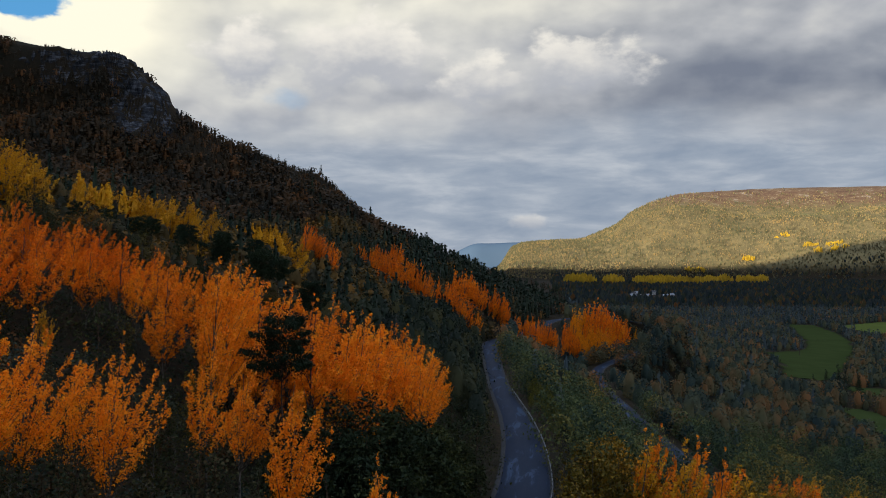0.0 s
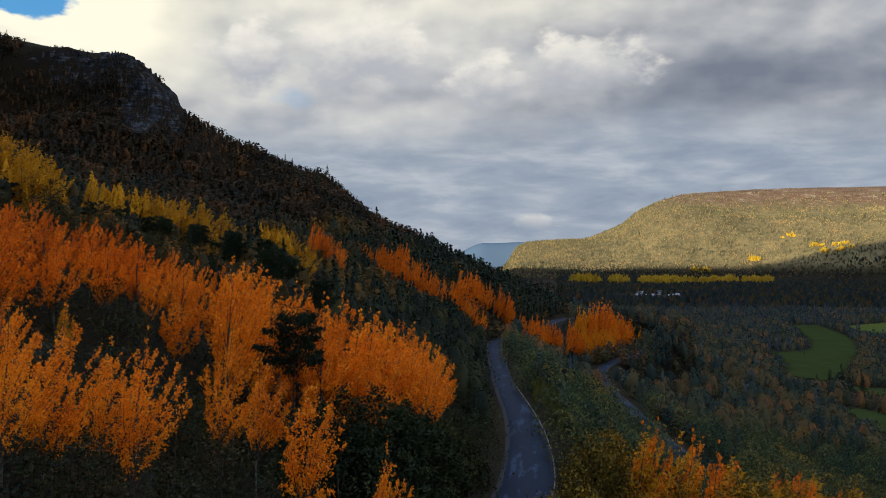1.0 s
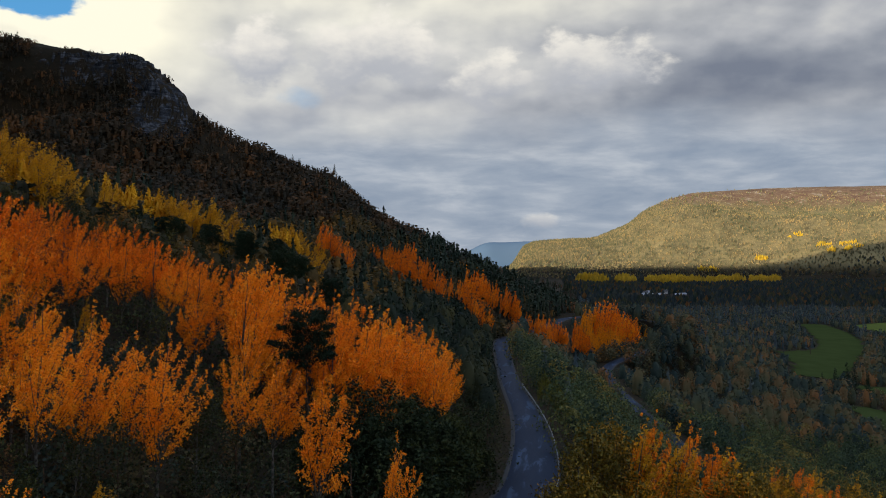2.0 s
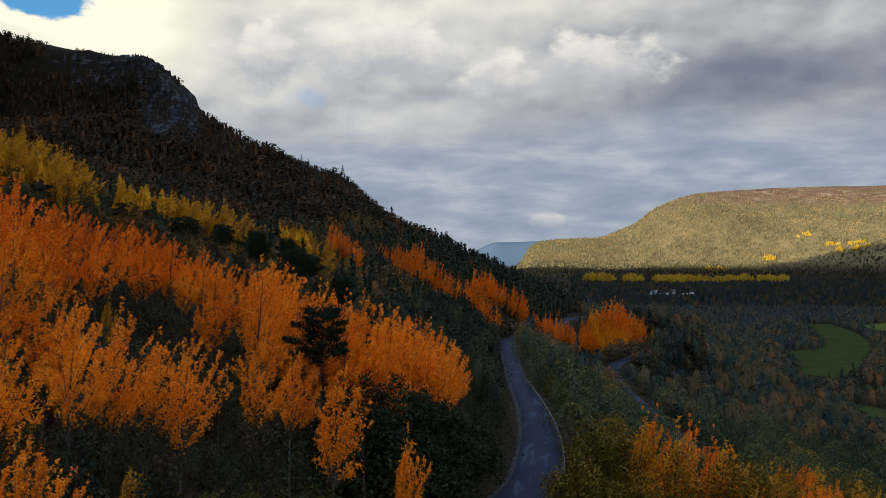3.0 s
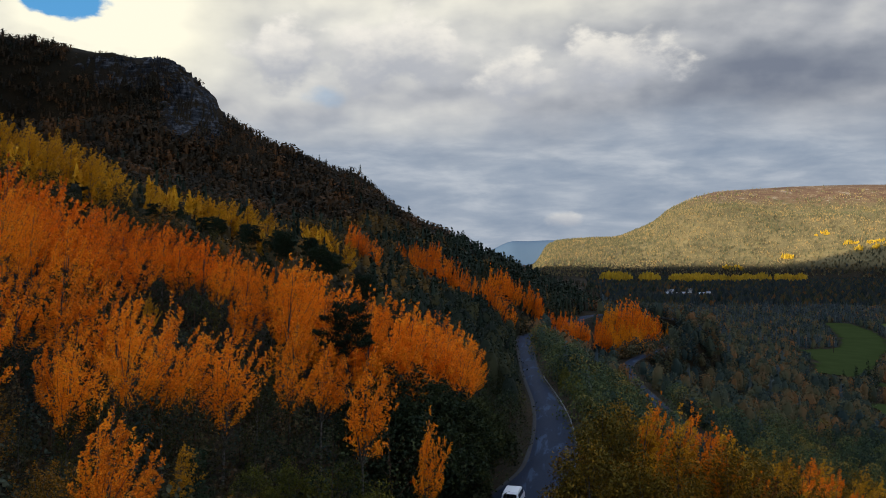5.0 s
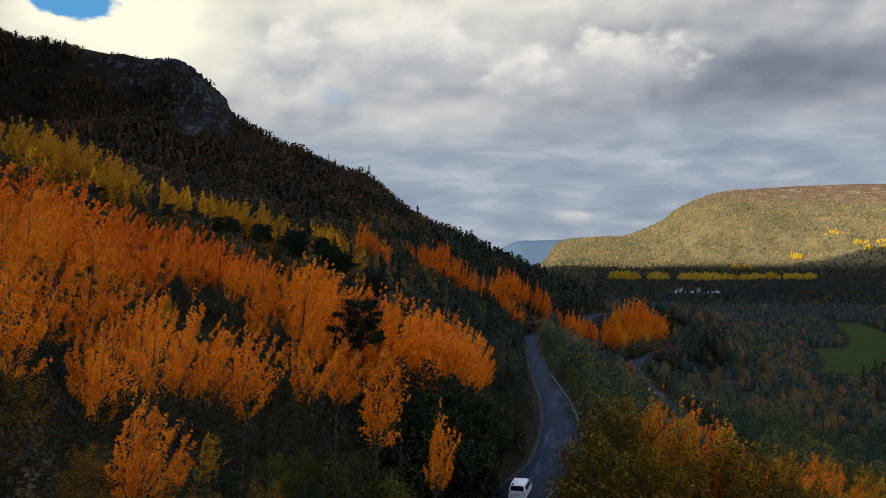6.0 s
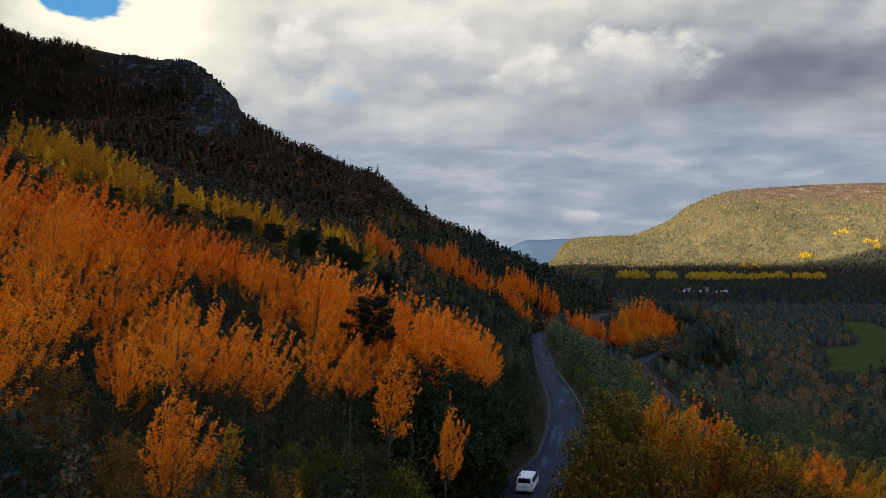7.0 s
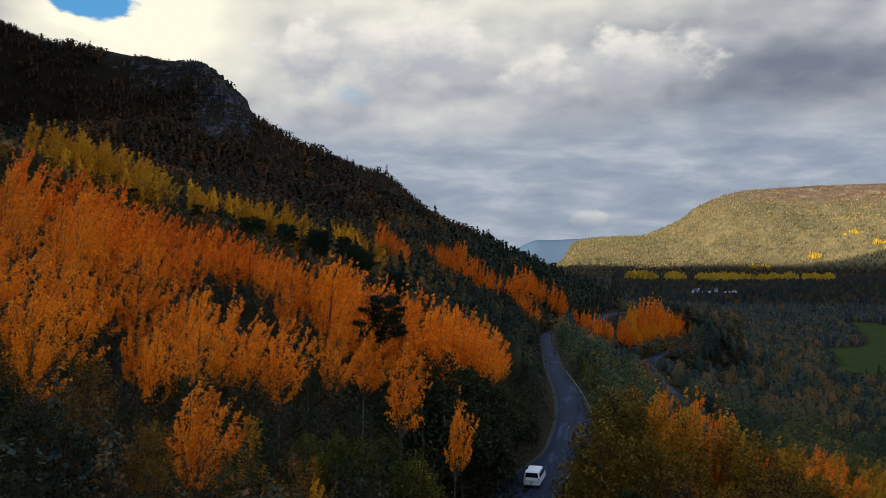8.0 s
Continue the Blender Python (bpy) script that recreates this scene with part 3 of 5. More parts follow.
def tree_arrays(kind, height, leaves, leaf, seed, bare=None):
    """The stem with its limbs and the leaves of one tree, foot at the origin."""
    s, rng = dict(SHAPES[kind]), np.random.RandomState(seed)
    s["bare"] = bare or s["bare"]
    lean = rng.normal(0, 0.02, 2) * height
    h = np.linspace(0, 1, 13)
    bend = np.cumsum(rng.normal(0, 0.005, (13, 2)), 0) * height
    bend -= bend[0]
    stem = np.column_stack([lean[0] * h**1.5 + bend[:, 0], lean[1] * h**1.5 + bend[:, 1], height * h])
    r0 = 0.010 * height + 0.01
    base, limbs, rings = tube(stem, r0 * (1 - 0.93 * h)), [], []
    at, weights = [], []
    up = np.array([0, 0, 1.0])
    q = np.linspace(0, 1, 5)[:, None]
    for n in range(s["limbs"]):
        t = (n + rng.uniform(0.1, 0.9)) / s["limbs"]
        if kind == "spruce":
            t = round(t * 17) / 17 * 0.97 + rng.uniform(0, 0.02)
        z = height * (s["bare"] + (1 - s["bare"]) * min(t, 0.97) * (0.86 if s["plumes"] else 1.0))
        root = np.array([np.interp(z, stem[:, 2], stem[:, 0]), np.interp(z, stem[:, 2], stem[:, 1]), z])
        az = n * 2.4 + rng.uniform(-0.5, 0.5)
        length = height * s["reach"] * s["form"](min(t, 0.99)) * rng.uniform(0.35, 1.5)
        out = np.array([np.cos(az), np.sin(az), 0.0])
        rising = s["rise"] > 0.5
        curve = root + out * length * (q**0.8 if rising else q) + up * length * s["rise"] * q ** (1.5 if rising else 1.0)
        if kind == "spruce":
            curve[:, 2] += 0.10 * length * q[:, 0] ** 3
        if length > 0.05 * height and kind != "spruce":
            limbs.append(tube(curve[[0, 2, 4]], (r0 * 0.28, r0 * 0.16, 0.010), 4))
            rings.append(min(11, int(z / height * 12)))
        at.append(curve)
        weights.append((length + 0.02 * height) * (0.22 if s["plumes"] > 2 else 1.0))
        for m in range(s["plumes"]):
            w = rng.uniform(0.25, 1.0)
            foot = curve[0] * (1 - w) + curve[-1] * w
            foot[2] = np.interp(w, q[:, 0], curve[:, 2])
            a2 = az + rng.uniform(-1.3, 1.3)
            long_ = height * rng.uniform(0.10, 0.25) * (1.1 - 0.45 * t)
            way = np.array([np.cos(a2), np.sin(a2), 0.0]) * rng.uniform(0.12, 0.5)
            at.append(foot + way * long_ * q**0.7 + up * long_ * q**1.2 * rng.uniform(0.75, 1.2))
            weights.append(long_)
    if s["plumes"]:
        at.append(stem[-5:])
        weights.append(0.16 * height)
    at, weights = np.array(at), np.array(weights)
    pick = rng.choice(len(at), leaves, p=weights / weights.sum())
    if kind == "pine":
        along = rng.uniform(0.45, 1.0, leaves)
    elif kind == "spruce":
        along = rng.uniform(0.05, 1.0, leaves)
    else:
        along = rng.beta(1.35, 1.1, leaves)
    f = along * 4
    i = np.minimum(f.astype(int), 3)
    w = (f - i)[:, None]
    p = at[pick, i] * (1 - w) + at[pick, i + 1] * w
    fan = height * s["tuft"] * np.interp(along, [0, 0.45, 1.0], [0.9, 1.2, 0.25])[:, None]
    spray = rng.normal(size=(leaves, 3)) * fan
    if kind == "pine":
        spray[:, 2] *= 0.55
    elif kind == "spruce":
        spray[:, 2] -= np.abs(rng.normal(size=leaves)) * height * 0.012
    return weld(limbs, base, rings), leaves_at(p + spray, leaf, rng)


def aspen_arrays(height, leaves, leaf, seed, bare, wide=1.0, steep=0.0):
    """An aspen: a slender stem, limbs that sweep up into pointed plumes, and leaves in small bunches along the twigs."""
    rng = np.random.RandomState(seed)
    h = np.linspace(0, 1, 13)
    bend = np.cumsum(rng.normal(0, 0.004, (13, 2)), 0) * height
    bend -= bend[0]
    stem = np.column_stack([(0.045 + rng.normal(0, 0.012)) * height * h**1.6 + bend[:, 0], rng.normal(0, 0.015) * height * h**1.5 + bend[:, 1], height * h])
    r0 = 0.008 * height + 0.01
    base, limbs, rings, paths, weights = tube(stem, r0 * (1 - 0.93 * h)), [], [], [], []
    up, wind = np.array([0, 0, 1.0]), np.array([1.0, 0, 0])
    q = np.linspace(0, 1, 5)[:, None]
    spread_, crown = 0.215 * wide * height, (1 - bare) * height
    for n in range(25):
        skirt = n >= 17
        az = n * 2.4 + rng.uniform(-0.6, 0.6)
        r = spread_ * (rng.uniform(0.55, 1.0) if skirt else np.sqrt((n + 0.5) / 17))
        tip = height - crown * (rng.uniform(0.52, 0.86) if skirt else 0.42 * (r / spread_) ** 1.4 + rng.uniform(0.0, 0.16))
        z = max(bare * height * rng.uniform(0.95, 1.1), tip - r * rng.uniform(0.7, 1.2) * (1 + steep) if skirt else tip - (0.10 * height + r * rng.uniform(1.5, 2.3) * (1 + steep)))
        root = np.array([np.interp(z, stem[:, 2], stem[:, 0]), np.interp(z, stem[:, 2], stem[:, 1]), z])
        rise = max(tip - z, 0.05 * height)
        out = np.array([np.cos(az), np.sin(az), 0.0])
        curve = root + out * r * q**0.72 + up * rise * q**1.2 + wind * 0.27 * rise * q**1.5
        length = math.hypot(r, rise)
        limbs.append(tube(curve[[0, 2, 4]], (r0 * 0.26, r0 * 0.14, 0.008), 4))
        rings.append(min(11, int(z / height * 12)))
        paths.append(curve)
        weights.append(length * 1.2)
        for m in range(6):
            w = rng.uniform(0.2, 0.85)
            foot = np.array([np.interp(w, q[:, 0], curve[:, a]) for a in range(3)])
            a2 = az + rng.uniform(-2.0, 2.0)
            long_ = length * rng.uniform(0.14, 0.30) * (1.2 - 0.6 * w)
            way = np.array([np.cos(a2), np.sin(a2), 0.0]) * rng.uniform(0.15, 0.42) + wind * 0.2
            paths.append(foot + way * long_ * q**0.8 + up * long_ * 0.9 * q**1.2)
            weights.append(long_)
    paths.append(stem[-5:])
    weights.append(0.22 * height)
    paths, weights = np.array(paths), np.array(weights)
    # bunches of leaves, thinner towards the tips
    bunches = leaves // 8
    pick = rng.choice(len(paths), bunches, p=weights / weights.sum())
    along = rng.beta(1.9, 1.1, bunches)
    f = along * 4
    i = np.minimum(f.astype(int), 3)
    w = (f - i)[:, None]
    middle = paths[pick, i] * (1 - w) + paths[pick, i + 1] * w + rng.normal(size=(bunches, 3)) * height * 0.004
    size = height * np.interp(along, [0, 0.5, 1.0], [0.007, 0.0100, 0.003]) * rng.uniform(0.6, 1.4, bunches)
    which = rng.randint(0, bunches, leaves)
    spray = rng.normal(size=(leaves, 3)) * size[which, None]
    spray[:, 2] *= 1.5
    return weld(limbs, base, rings), leaves_at(middle[which] + spray, leaf, rng)


# lobes, spread of the crown, half the height of a lobe, all but the first as shares of the tree's height
LOBED = {"lobed_birch": (22, 0.22, 0.135), "lobed_alder": (20, 0.27, 0.105)}


def lobed_arrays(height, leaves, leaf, seed, bare, lobes, spread_, tall):
    """A broad-leaved tree in full leaf: a stem, limbs to a dozen or two leafy lobes, and leaves over their outsides."""
    rng = np.random.RandomState(seed)
    h = np.linspace(0, 1, 13)
    bend = np.cumsum(rng.normal(0, 0.004, (13, 2)), 0) * height
    bend -= bend[0]
    stem = np.column_stack([bend[:, 0], bend[:, 1], 0.9 * height * h])
    r0 = 0.009 * height + 0.01
    base, limbs, rings, hubs, sizes = tube(stem, r0 * (1 - 0.93 * h)), [], [], [], []
    q = np.linspace(0, 1, 3)[:, None]
    for n in range(lobes):
        skirt = n >= 0.6 * lobes
        u = np.sqrt(rng.uniform(0.4, 1.0)) if skirt else np.sqrt((n + 0.2) / (0.6 * lobes))
        az = n * 2.4 + rng.uniform(-0.4, 0.4)
        half = tall * height * rng.uniform(0.7, 1.25)
        across = half * rng.uniform(0.42, 0.62)
        top = height * (1 - 0.36 * u**1.7 - rng.uniform(0, 0.10)) if not skirt else height * rng.uniform(bare + 0.22, 0.66)
        hub = np.array([np.cos(az) * u * spread_ * height, np.sin(az) * u * spread_ * height, top - half])
        z = max(bare * height, hub[2] - u * spread_ * height * rng.uniform(0.8, 1.4) - 0.04 * height)
        root = np.array([np.interp(z, stem[:, 2], stem[:, 0]), np.interp(z, stem[:, 2], stem[:, 1]), z])
        limbs.append(tube(root * (1 - q) + hub * q, (r0 * 0.28, r0 * 0.16, 0.010), 4))
        rings.append(min(11, int(z / (0.9 * height) * 12)))
        hubs.append(hub)
        sizes.append((across, across, half))
    hubs, sizes = np.array(hubs), np.array(sizes)
    area = sizes[:, 0] * sizes[:, 2]
    which = rng.choice(lobes, leaves, p=area / area.sum())
    way = rng.normal(size=(leaves, 3))
    way[:, 2] += 0.25
    way /= np.linalg.norm(way, axis=1)[:, None]
    # twigs break the outline of each lobe
    ph = rng.uniform(0, 6.28, (lobes, 3))[which]
    lump = 1 + 0.22 * np.sin(4.1 * way[:, 0] + ph[:, 0]) * np.sin(5.3 * way[:, 1] + ph[:, 1]) + 0.16 * np.sin(9 * way[:, 2] + ph[:, 2])
    depth = lump * (1.06 - 0.5 * rng.uniform(0, 1, leaves) ** 2) + 0.06 * rng.normal(size=leaves)
    places = hubs[which] + way * sizes[which] * depth[:, None]
    outward = way / np.array([1, 1, 1.6]) + 0.45 * (places - [0, 0, 0.5 * height]) / height / spread_ + [0, 0, 0.3] + 0.4 * rng.normal(size=(leaves, 3))
    return weld(limbs, base, rings), leaves_at(places, leaf, rng), np.repeat(outward, 3, 0)


def shell_arrays(kind, leaves, leaf, seed, core=0.95):
    """A tree seen from afar, 1 m tall: a short stem and leaf clumps that face outwards over a few overlapping spires."""
    rng = np.random.RandomState(seed)
    spires, wide, foot = {"aspen": (4, 0.095, 0.16), "birch": (3, 0.17, 0.10), "bush": (3, 0.34, 0.02), "round": (1, 0.42, 0.02), "spruce": (1, 0.20, 0.05)}[kind]
    which = np.arange(leaves) % spires
    a0 = np.arange(spires) / spires * 6.28 + rng.uniform(0, 6)
    far = np.where(np.arange(spires) == 0, 0.02, wide * 0.75) * (spires > 1)
    tops = np.where(np.arange(spires) == 0, 1.0, rng.uniform(0.72, 0.94, spires))
    t = (np.arange(leaves) // spires + rng.uniform(0, 1, leaves)) / (leaves / spires)
    t = np.clip(t, 0, 1) ** (0.9 if kind != "spruce" else 1.25)
    if kind == "spruce":
        r = (1 - t) ** 0.85
    elif kind == "aspen":
        r = 1.75 * t**0.45 * (1 - t) ** 0.75
    else:
        r = np.sqrt(np.clip(1 - (1.75 * t - 0.75) ** 2, 0, 1))
    az = rng.uniform(0, 6.28, leaves)
    r = r * wide * rng.uniform(0.72, 1.1, leaves)
    if kind == "round":
        # uneven lobes
        ph = rng.uniform(0, 6.28, 3)
        r = r * (1 + 0.28 * np.sin(3 * az + ph[0]) * np.sin(5 * t + ph[1]) + 0.15 * np.sin(2 * az + ph[2]))
    p = np.stack([far[which] * np.cos(a0[which]) + r * np.cos(az), far[which] * np.sin(a0[which]) + r * np.sin(az), foot + (tops[which] - foot) * t], 1)
    n = np.stack([np.cos(az), np.sin(az), 0.35 + 0.9 * t], 1) + 0.85 * rng.normal(size=(leaves, 3))
    n /= np.linalg.norm(n, axis=1)[:, None]
    u = np.cross(n, [0, 0, 1.0] + 0.4 * rng.normal(size=(leaves, 3)))
    u /= np.linalg.norm(u, axis=1)[:, None]
    w = np.cross(n, u)
    size = (leaf * rng.uniform(0.6, 1.25, leaves))[:, None]
    tall = 0.75 if kind == "aspen" else 0.58
    v = np.stack([p - w * size * tall, p + u * size * 0.5, p + w * size * tall, p - u * size * 0.5], 1).reshape(-1, 3)
    stem = tube([(0, 0, 0), (0, 0, 0.45), (0, 0, 0.8)], (0.014, 0.010, 0.004), 5)
    soft = np.stack([np.cos(az) * 0.85, np.sin(az) * 0.85, 0.22 + 1.0 * t], 1) + (0.42 if leaves > 110 else 0.14) * rng.normal(size=(leaves, 3))
    soft = np.repeat(soft, 4, 0)
    if not core:
        return stem, (v, np.arange(4 * leaves).reshape(-1, 4)), soft
    # the dense inside of the crown
    ts = np.array([0.02, 0.28, 0.58, 0.83, 0.97]) if leaves > 40 else np.array([0.03, 0.45, 0.93])
    m, sides = len(ts), 7 if leaves > 40 else 5
    prof = {"spruce": (1 - ts) ** 0.85, "aspen": 1.75 * ts**0.45 * (1 - ts) ** 0.75}.get(kind, np.sqrt(np.clip(1 - (1.75 * ts - 0.75) ** 2, 0, 1)))
    ring = np.arange(sides) / sides * 6.283
    rr = prof[:, None] * wide * (core if spires > 1 else core * 0.66) * rng.uniform(0.85, 1.12, (m, sides))
    if kind == "round":
        rr = rr * (1 + 0.28 * np.sin(3 * ring + ph[0])[None] * np.sin(5 * ts + ph[1])[:, None] + 0.15 * np.sin(2 * ring + ph[2])[None])
    cv = np.stack([rr * np.cos(ring), rr * np.sin(ring), np.broadcast_to((foot + (0.95 - foot) * ts)[:, None], (m, sides))], -1).reshape(-1, 3)
    cn = np.stack([np.broadcast_to(np.cos(ring), (m, sides)), np.broadcast_to(np.sin(ring), (m, sides)), np.broadcast_to((0.25 + 0.9 * ts)[:, None], (m, sides))], -1).reshape(-1, 3)
    a, b = np.meshgrid(np.arange(m - 1), np.arange(sides), indexing="ij")
    cq = np.stack([a * sides + b, a * sides + (b + 1) % sides, (a + 1) * sides + (b + 1) % sides, (a + 1) * sides + b], -1).reshape(-1, 4)
    return stem, join([(v, np.arange(4 * leaves).reshape(-1, 4)), (cv, cq)]), np.vstack([soft, cn])


def make_tree(name, kind, height, leaves, leaf, seed, leaf_mat, bark_mat, label, category, group, bare=None):
    """One whole tree: an Empty at its foot with a trunk and a crown."""
    if kind in ASPENS:
        wood, lv = aspen_arrays(height, leaves, leaf, seed, bare or 0.22, *ASPENS[kind])
    elif kind in LOBED:
        wood, lv, outward = lobed_arrays(height, leaves, leaf, seed, bare or 0.14, *LOBED[kind])
    else:
        wood, lv = tree_arrays(kind, height, leaves, leaf, seed, bare)
    root = new(name)
    trunk = new("trunk", solid("trunk", *wood, True))
    trunk.data.materials.append(bark_mat)
    crown = new("crown", solid("crown", *lv))
    crown.data.materials.append(leaf_mat)
    if kind in LOBED:
        rounded(crown.data, outward)
    if kind in ("bush", "birch"):
        v = np.asarray(lv[0])
        hub = np.array([v[:, 0].mean(), v[:, 1].mean(), 0.55 * height])
        out = (v - hub) / np.array([0.22, 0.22, 0.40]) / height
        lumps = np.stack([wave(v[:, a], v[:, 2], 0.28 * height, seed + a) for a in range(3)], 1)
        rounded(crown.data, out + [0, 0, 0.35] + 0.55 * lumps + np.repeat(0.45 * np.random.RandomState(seed).normal(size=(len(v) // 3, 3)), 3, 0))
    for ob in (trunk, crown):
        ob.parent = root
    tagged(root, label, category, group)
    return root


def tinted(me, values):
    """Which shade of autumn each tree of a wood has reached, 0 to 1."""
    me.attributes.new("tint", "FLOAT", "POINT").data.foreach_set("value", np.asarray(values, np.float32))


def rounded(me, normals):
    """Shades small leaf blades as the rounded crown that they lie on."""
    me.polygons.foreach_set("use_smooth", np.ones(len(me.polygons), bool))
    n = np.asarray(normals, np.float32)
    me.normals_split_custom_set_from_vertices(n / np.linalg.norm(n, axis=1)[:, None])


def wood_stuff(name, kind, places, heights, leaves, leaf, leaf_mat, bark_mat, label, category, seed=1, variants=9, width=1.0, core=0.95):
    """A wood that nobody could count: one object of many small trees, stems included."""
    rng = np.random.RandomState(seed)
    sets = [shell_arrays(kind, leaves, leaf, seed * 31 + n, core) for n in range(variants)]
    parts_v, parts_q, stems_v, stems_q, tints, bend, nv, ns = [], [], [], [], [], [], 0, 0
    pick = rng.randint(0, variants, len(places))
    for n in range(variants):
        some = places[pick == n]
        if not len(some):
            continue
        hs = heights[pick == n]
        a = rng.uniform(0, 6.28, len(some))
        for (v, q), vs, qs, stem in ((sets[n][1], parts_v, parts_q, False), (sets[n][0], stems_v, stems_q, True)):
            c, s_ = np.cos(a)[:, None], np.sin(a)[:, None]
            wv = hs[:, None] * width
            out = np.stack([wv * (v[None, :, 0] * c - v[None, :, 1] * s_), wv * (v[None, :, 0] * s_ + v[None, :, 1] * c), hs[:, None] * v[None, :, 2]], -1) + some[:, None]
            off = (ns if stem else nv) + np.arange(len(some))[:, None, None] * len(v)
            vs.append(out.reshape(-1, 3))
            qs.append((q[None] + off).reshape(-1, 4))
            if stem:
                ns += len(some) * len(v)
            else:
                nv += len(some) * len(v)
                tints.append(np.repeat(rng.uniform(0, 1, len(some)), len(v)))
                m = sets[n][2]
                bend.append(np.stack([m[None, :, 0] * c - m[None, :, 1] * s_, m[None, :, 0] * s_ + m[None, :, 1] * c, np.broadcast_to(m[None, :, 2], (len(some), len(m)))], -1).reshape(-1, 3))
    root = new(name)
    crown = new("crown", solid("crown", np.vstack(parts_v), np.vstack(parts_q)))
    crown.data.materials.append(leaf_mat)
    tinted(crown.data, np.concatenate(tints))
    rounded(crown.data, np.vstack(bend))
    crown.parent = root
    if bark_mat:
        trunk = new("trunk", solid("trunk", np.vstack(stems_v), np.vstack(stems_q), True))
        trunk.data.materials.append(bark_mat)
        trunk.parent = root
        tagged(trunk, kind="stuff")
    tagged(crown, kind="stuff")
    return tagged(root, label, category, kind="stuff")


def scatter(x0, x1, y0, y1, gap, rng):
    """Jittered places on a grid of that spacing."""
    gx, gy = np.meshgrid(np.arange(x0, x1, gap), np.arange(y0, y1, gap))
    p = np.stack([gx.ravel(), gy.ravel()], 1)
    return p + rng.uniform(-0.48, 0.48, p.shape) * gap


def clear_of_road(p, gap=5.0):
    return road_near(p[:, 0], p[:, 1])[0] > gap


def road_gap(p):
    """How far places lie from the edge of the asphalt."""
    upper = p[:, 0] < road_x(p[:, 1]) + 22
    return road_near(p[:, 0], p[:, 1])[0] - np.where(upper, np.interp(p[:, 1], *HALF_AT), 1.7)


def rooted(p):
    return np.column_stack([p, ground_z(p[:, 0], p[:, 1]) - 0.1])


def in_blobs(p, blobs):
    """Which places lie in any of the (x, y, rx, ry) ovals."""
    k = np.zeros(len(p), bool)
    for x, y, rx, ry in blobs:
        k |= ((p[:, 0] - x) / rx) ** 2 + ((p[:, 1] - y) / ry) ** 2 + 0.35 * wave(p[:, 0], p[:, 1], 0.8 * rx + 4, 91) < 1
    return k


rng = np.random.RandomState(4)
MID_Y = 130.0
# open fields on the valley floor, as outlines
FIELDS = [
    [(409, 917), (432, 902), (408, 807), (377, 719), (339, 642), (303, 579), (247, 485), (225, 455), (205, 470), (237, 532), (256, 611), (301, 646), (337, 720), (370, 809)],
    [(452, 894), (540, 960), (620, 930), (520, 800), (435, 800)],
    [(226, 448), (300, 440), (300, 412), (222, 420)],
    [(190, 386), (198, 380), (214, 340), (214, 300), (176, 306), (184, 345)],
]
# aspen stands on the hillside and by the bend
STANDS = [(-2, 360, 15, 12), (4, 328, 13, 13), (20, 318, 14, 14), (36, 358, 13, 9), (55, 346, 11, 9), (82, 375, 17, 17), (100, 405, 16, 20)]
GOLDS = [(-33, 247, 9, 7), (-46, 172, 15, 7), (-64, 143, 14, 6)]
FAR_GOLDS = [(490, 2340, 44, 40), (575, 2330, 26, 40), (668, 2300, 42, 50), (742, 2380, 48, 60), (812, 2350, 30, 40), (905, 2450, 30, 40), (985, 2420, 40, 45), (936, 2735, 34, 10), (1120, 2785, 24, 8), (1290, 2925, 22, 12)]


def inside(p, outline):
    """Which places lie in an outline."""
    k, o = np.zeros(len(p), bool), np.array(outline, float)
    for a, b in zip(o, np.roll(o, -1, 0)):
        cut = (a[1] > p[:, 1]) != (b[1] > p[:, 1])
        k ^= cut & (p[:, 0] < (b[0] - a[0]) * (p[:, 1] - a[1]) / (b[1] - a[1] + 1e-9) + a[0])
    return k


def in_fields(p):
    """In a field, or on the strip of rough grass in front of it."""
    k = np.zeros(len(p), bool)
    for o in FIELDS:
        for s in (1.0, 0.965, 0.93):
            k |= inside(p, np.array(o) * s)
    return k


def far_trees(name, places, heights, mat, label, category, wide=0.34):
    """Distant trees: three crossed blades each, in one object."""
    r = np.random.RandomState(len(name))
    n = len(places)
    parts = []
    for b in range(3):
        a = r.uniform(0, 6.28, n) if b == 0 else a + 2.09
        side = np.stack([np.cos(a), np.sin(a), np.zeros(n)], 1) * (heights * wide * r.uniform(0.35, 0.6, n))[:, None]
        tip = np.stack([r.normal(0, 0.04, n) * heights, r.normal(0, 0.04, n) * heights, heights], 1)
        mid = tip * r.uniform(0.3, 0.5, n)[:, None]
        parts.append(np.stack([places, places + mid + side, places + tip, places + mid - side], 1))
    v = np.stack(parts, 1).reshape(-1, 3)
    ob = new(name, solid(name, v, np.arange(len(v)).reshape(-1, 4)))
    ob.data.materials.append(mat)
    tinted(ob.data, np.repeat(r.uniform(0, 1, n), 12))
    return tagged(ob, label, category, kind="stuff")


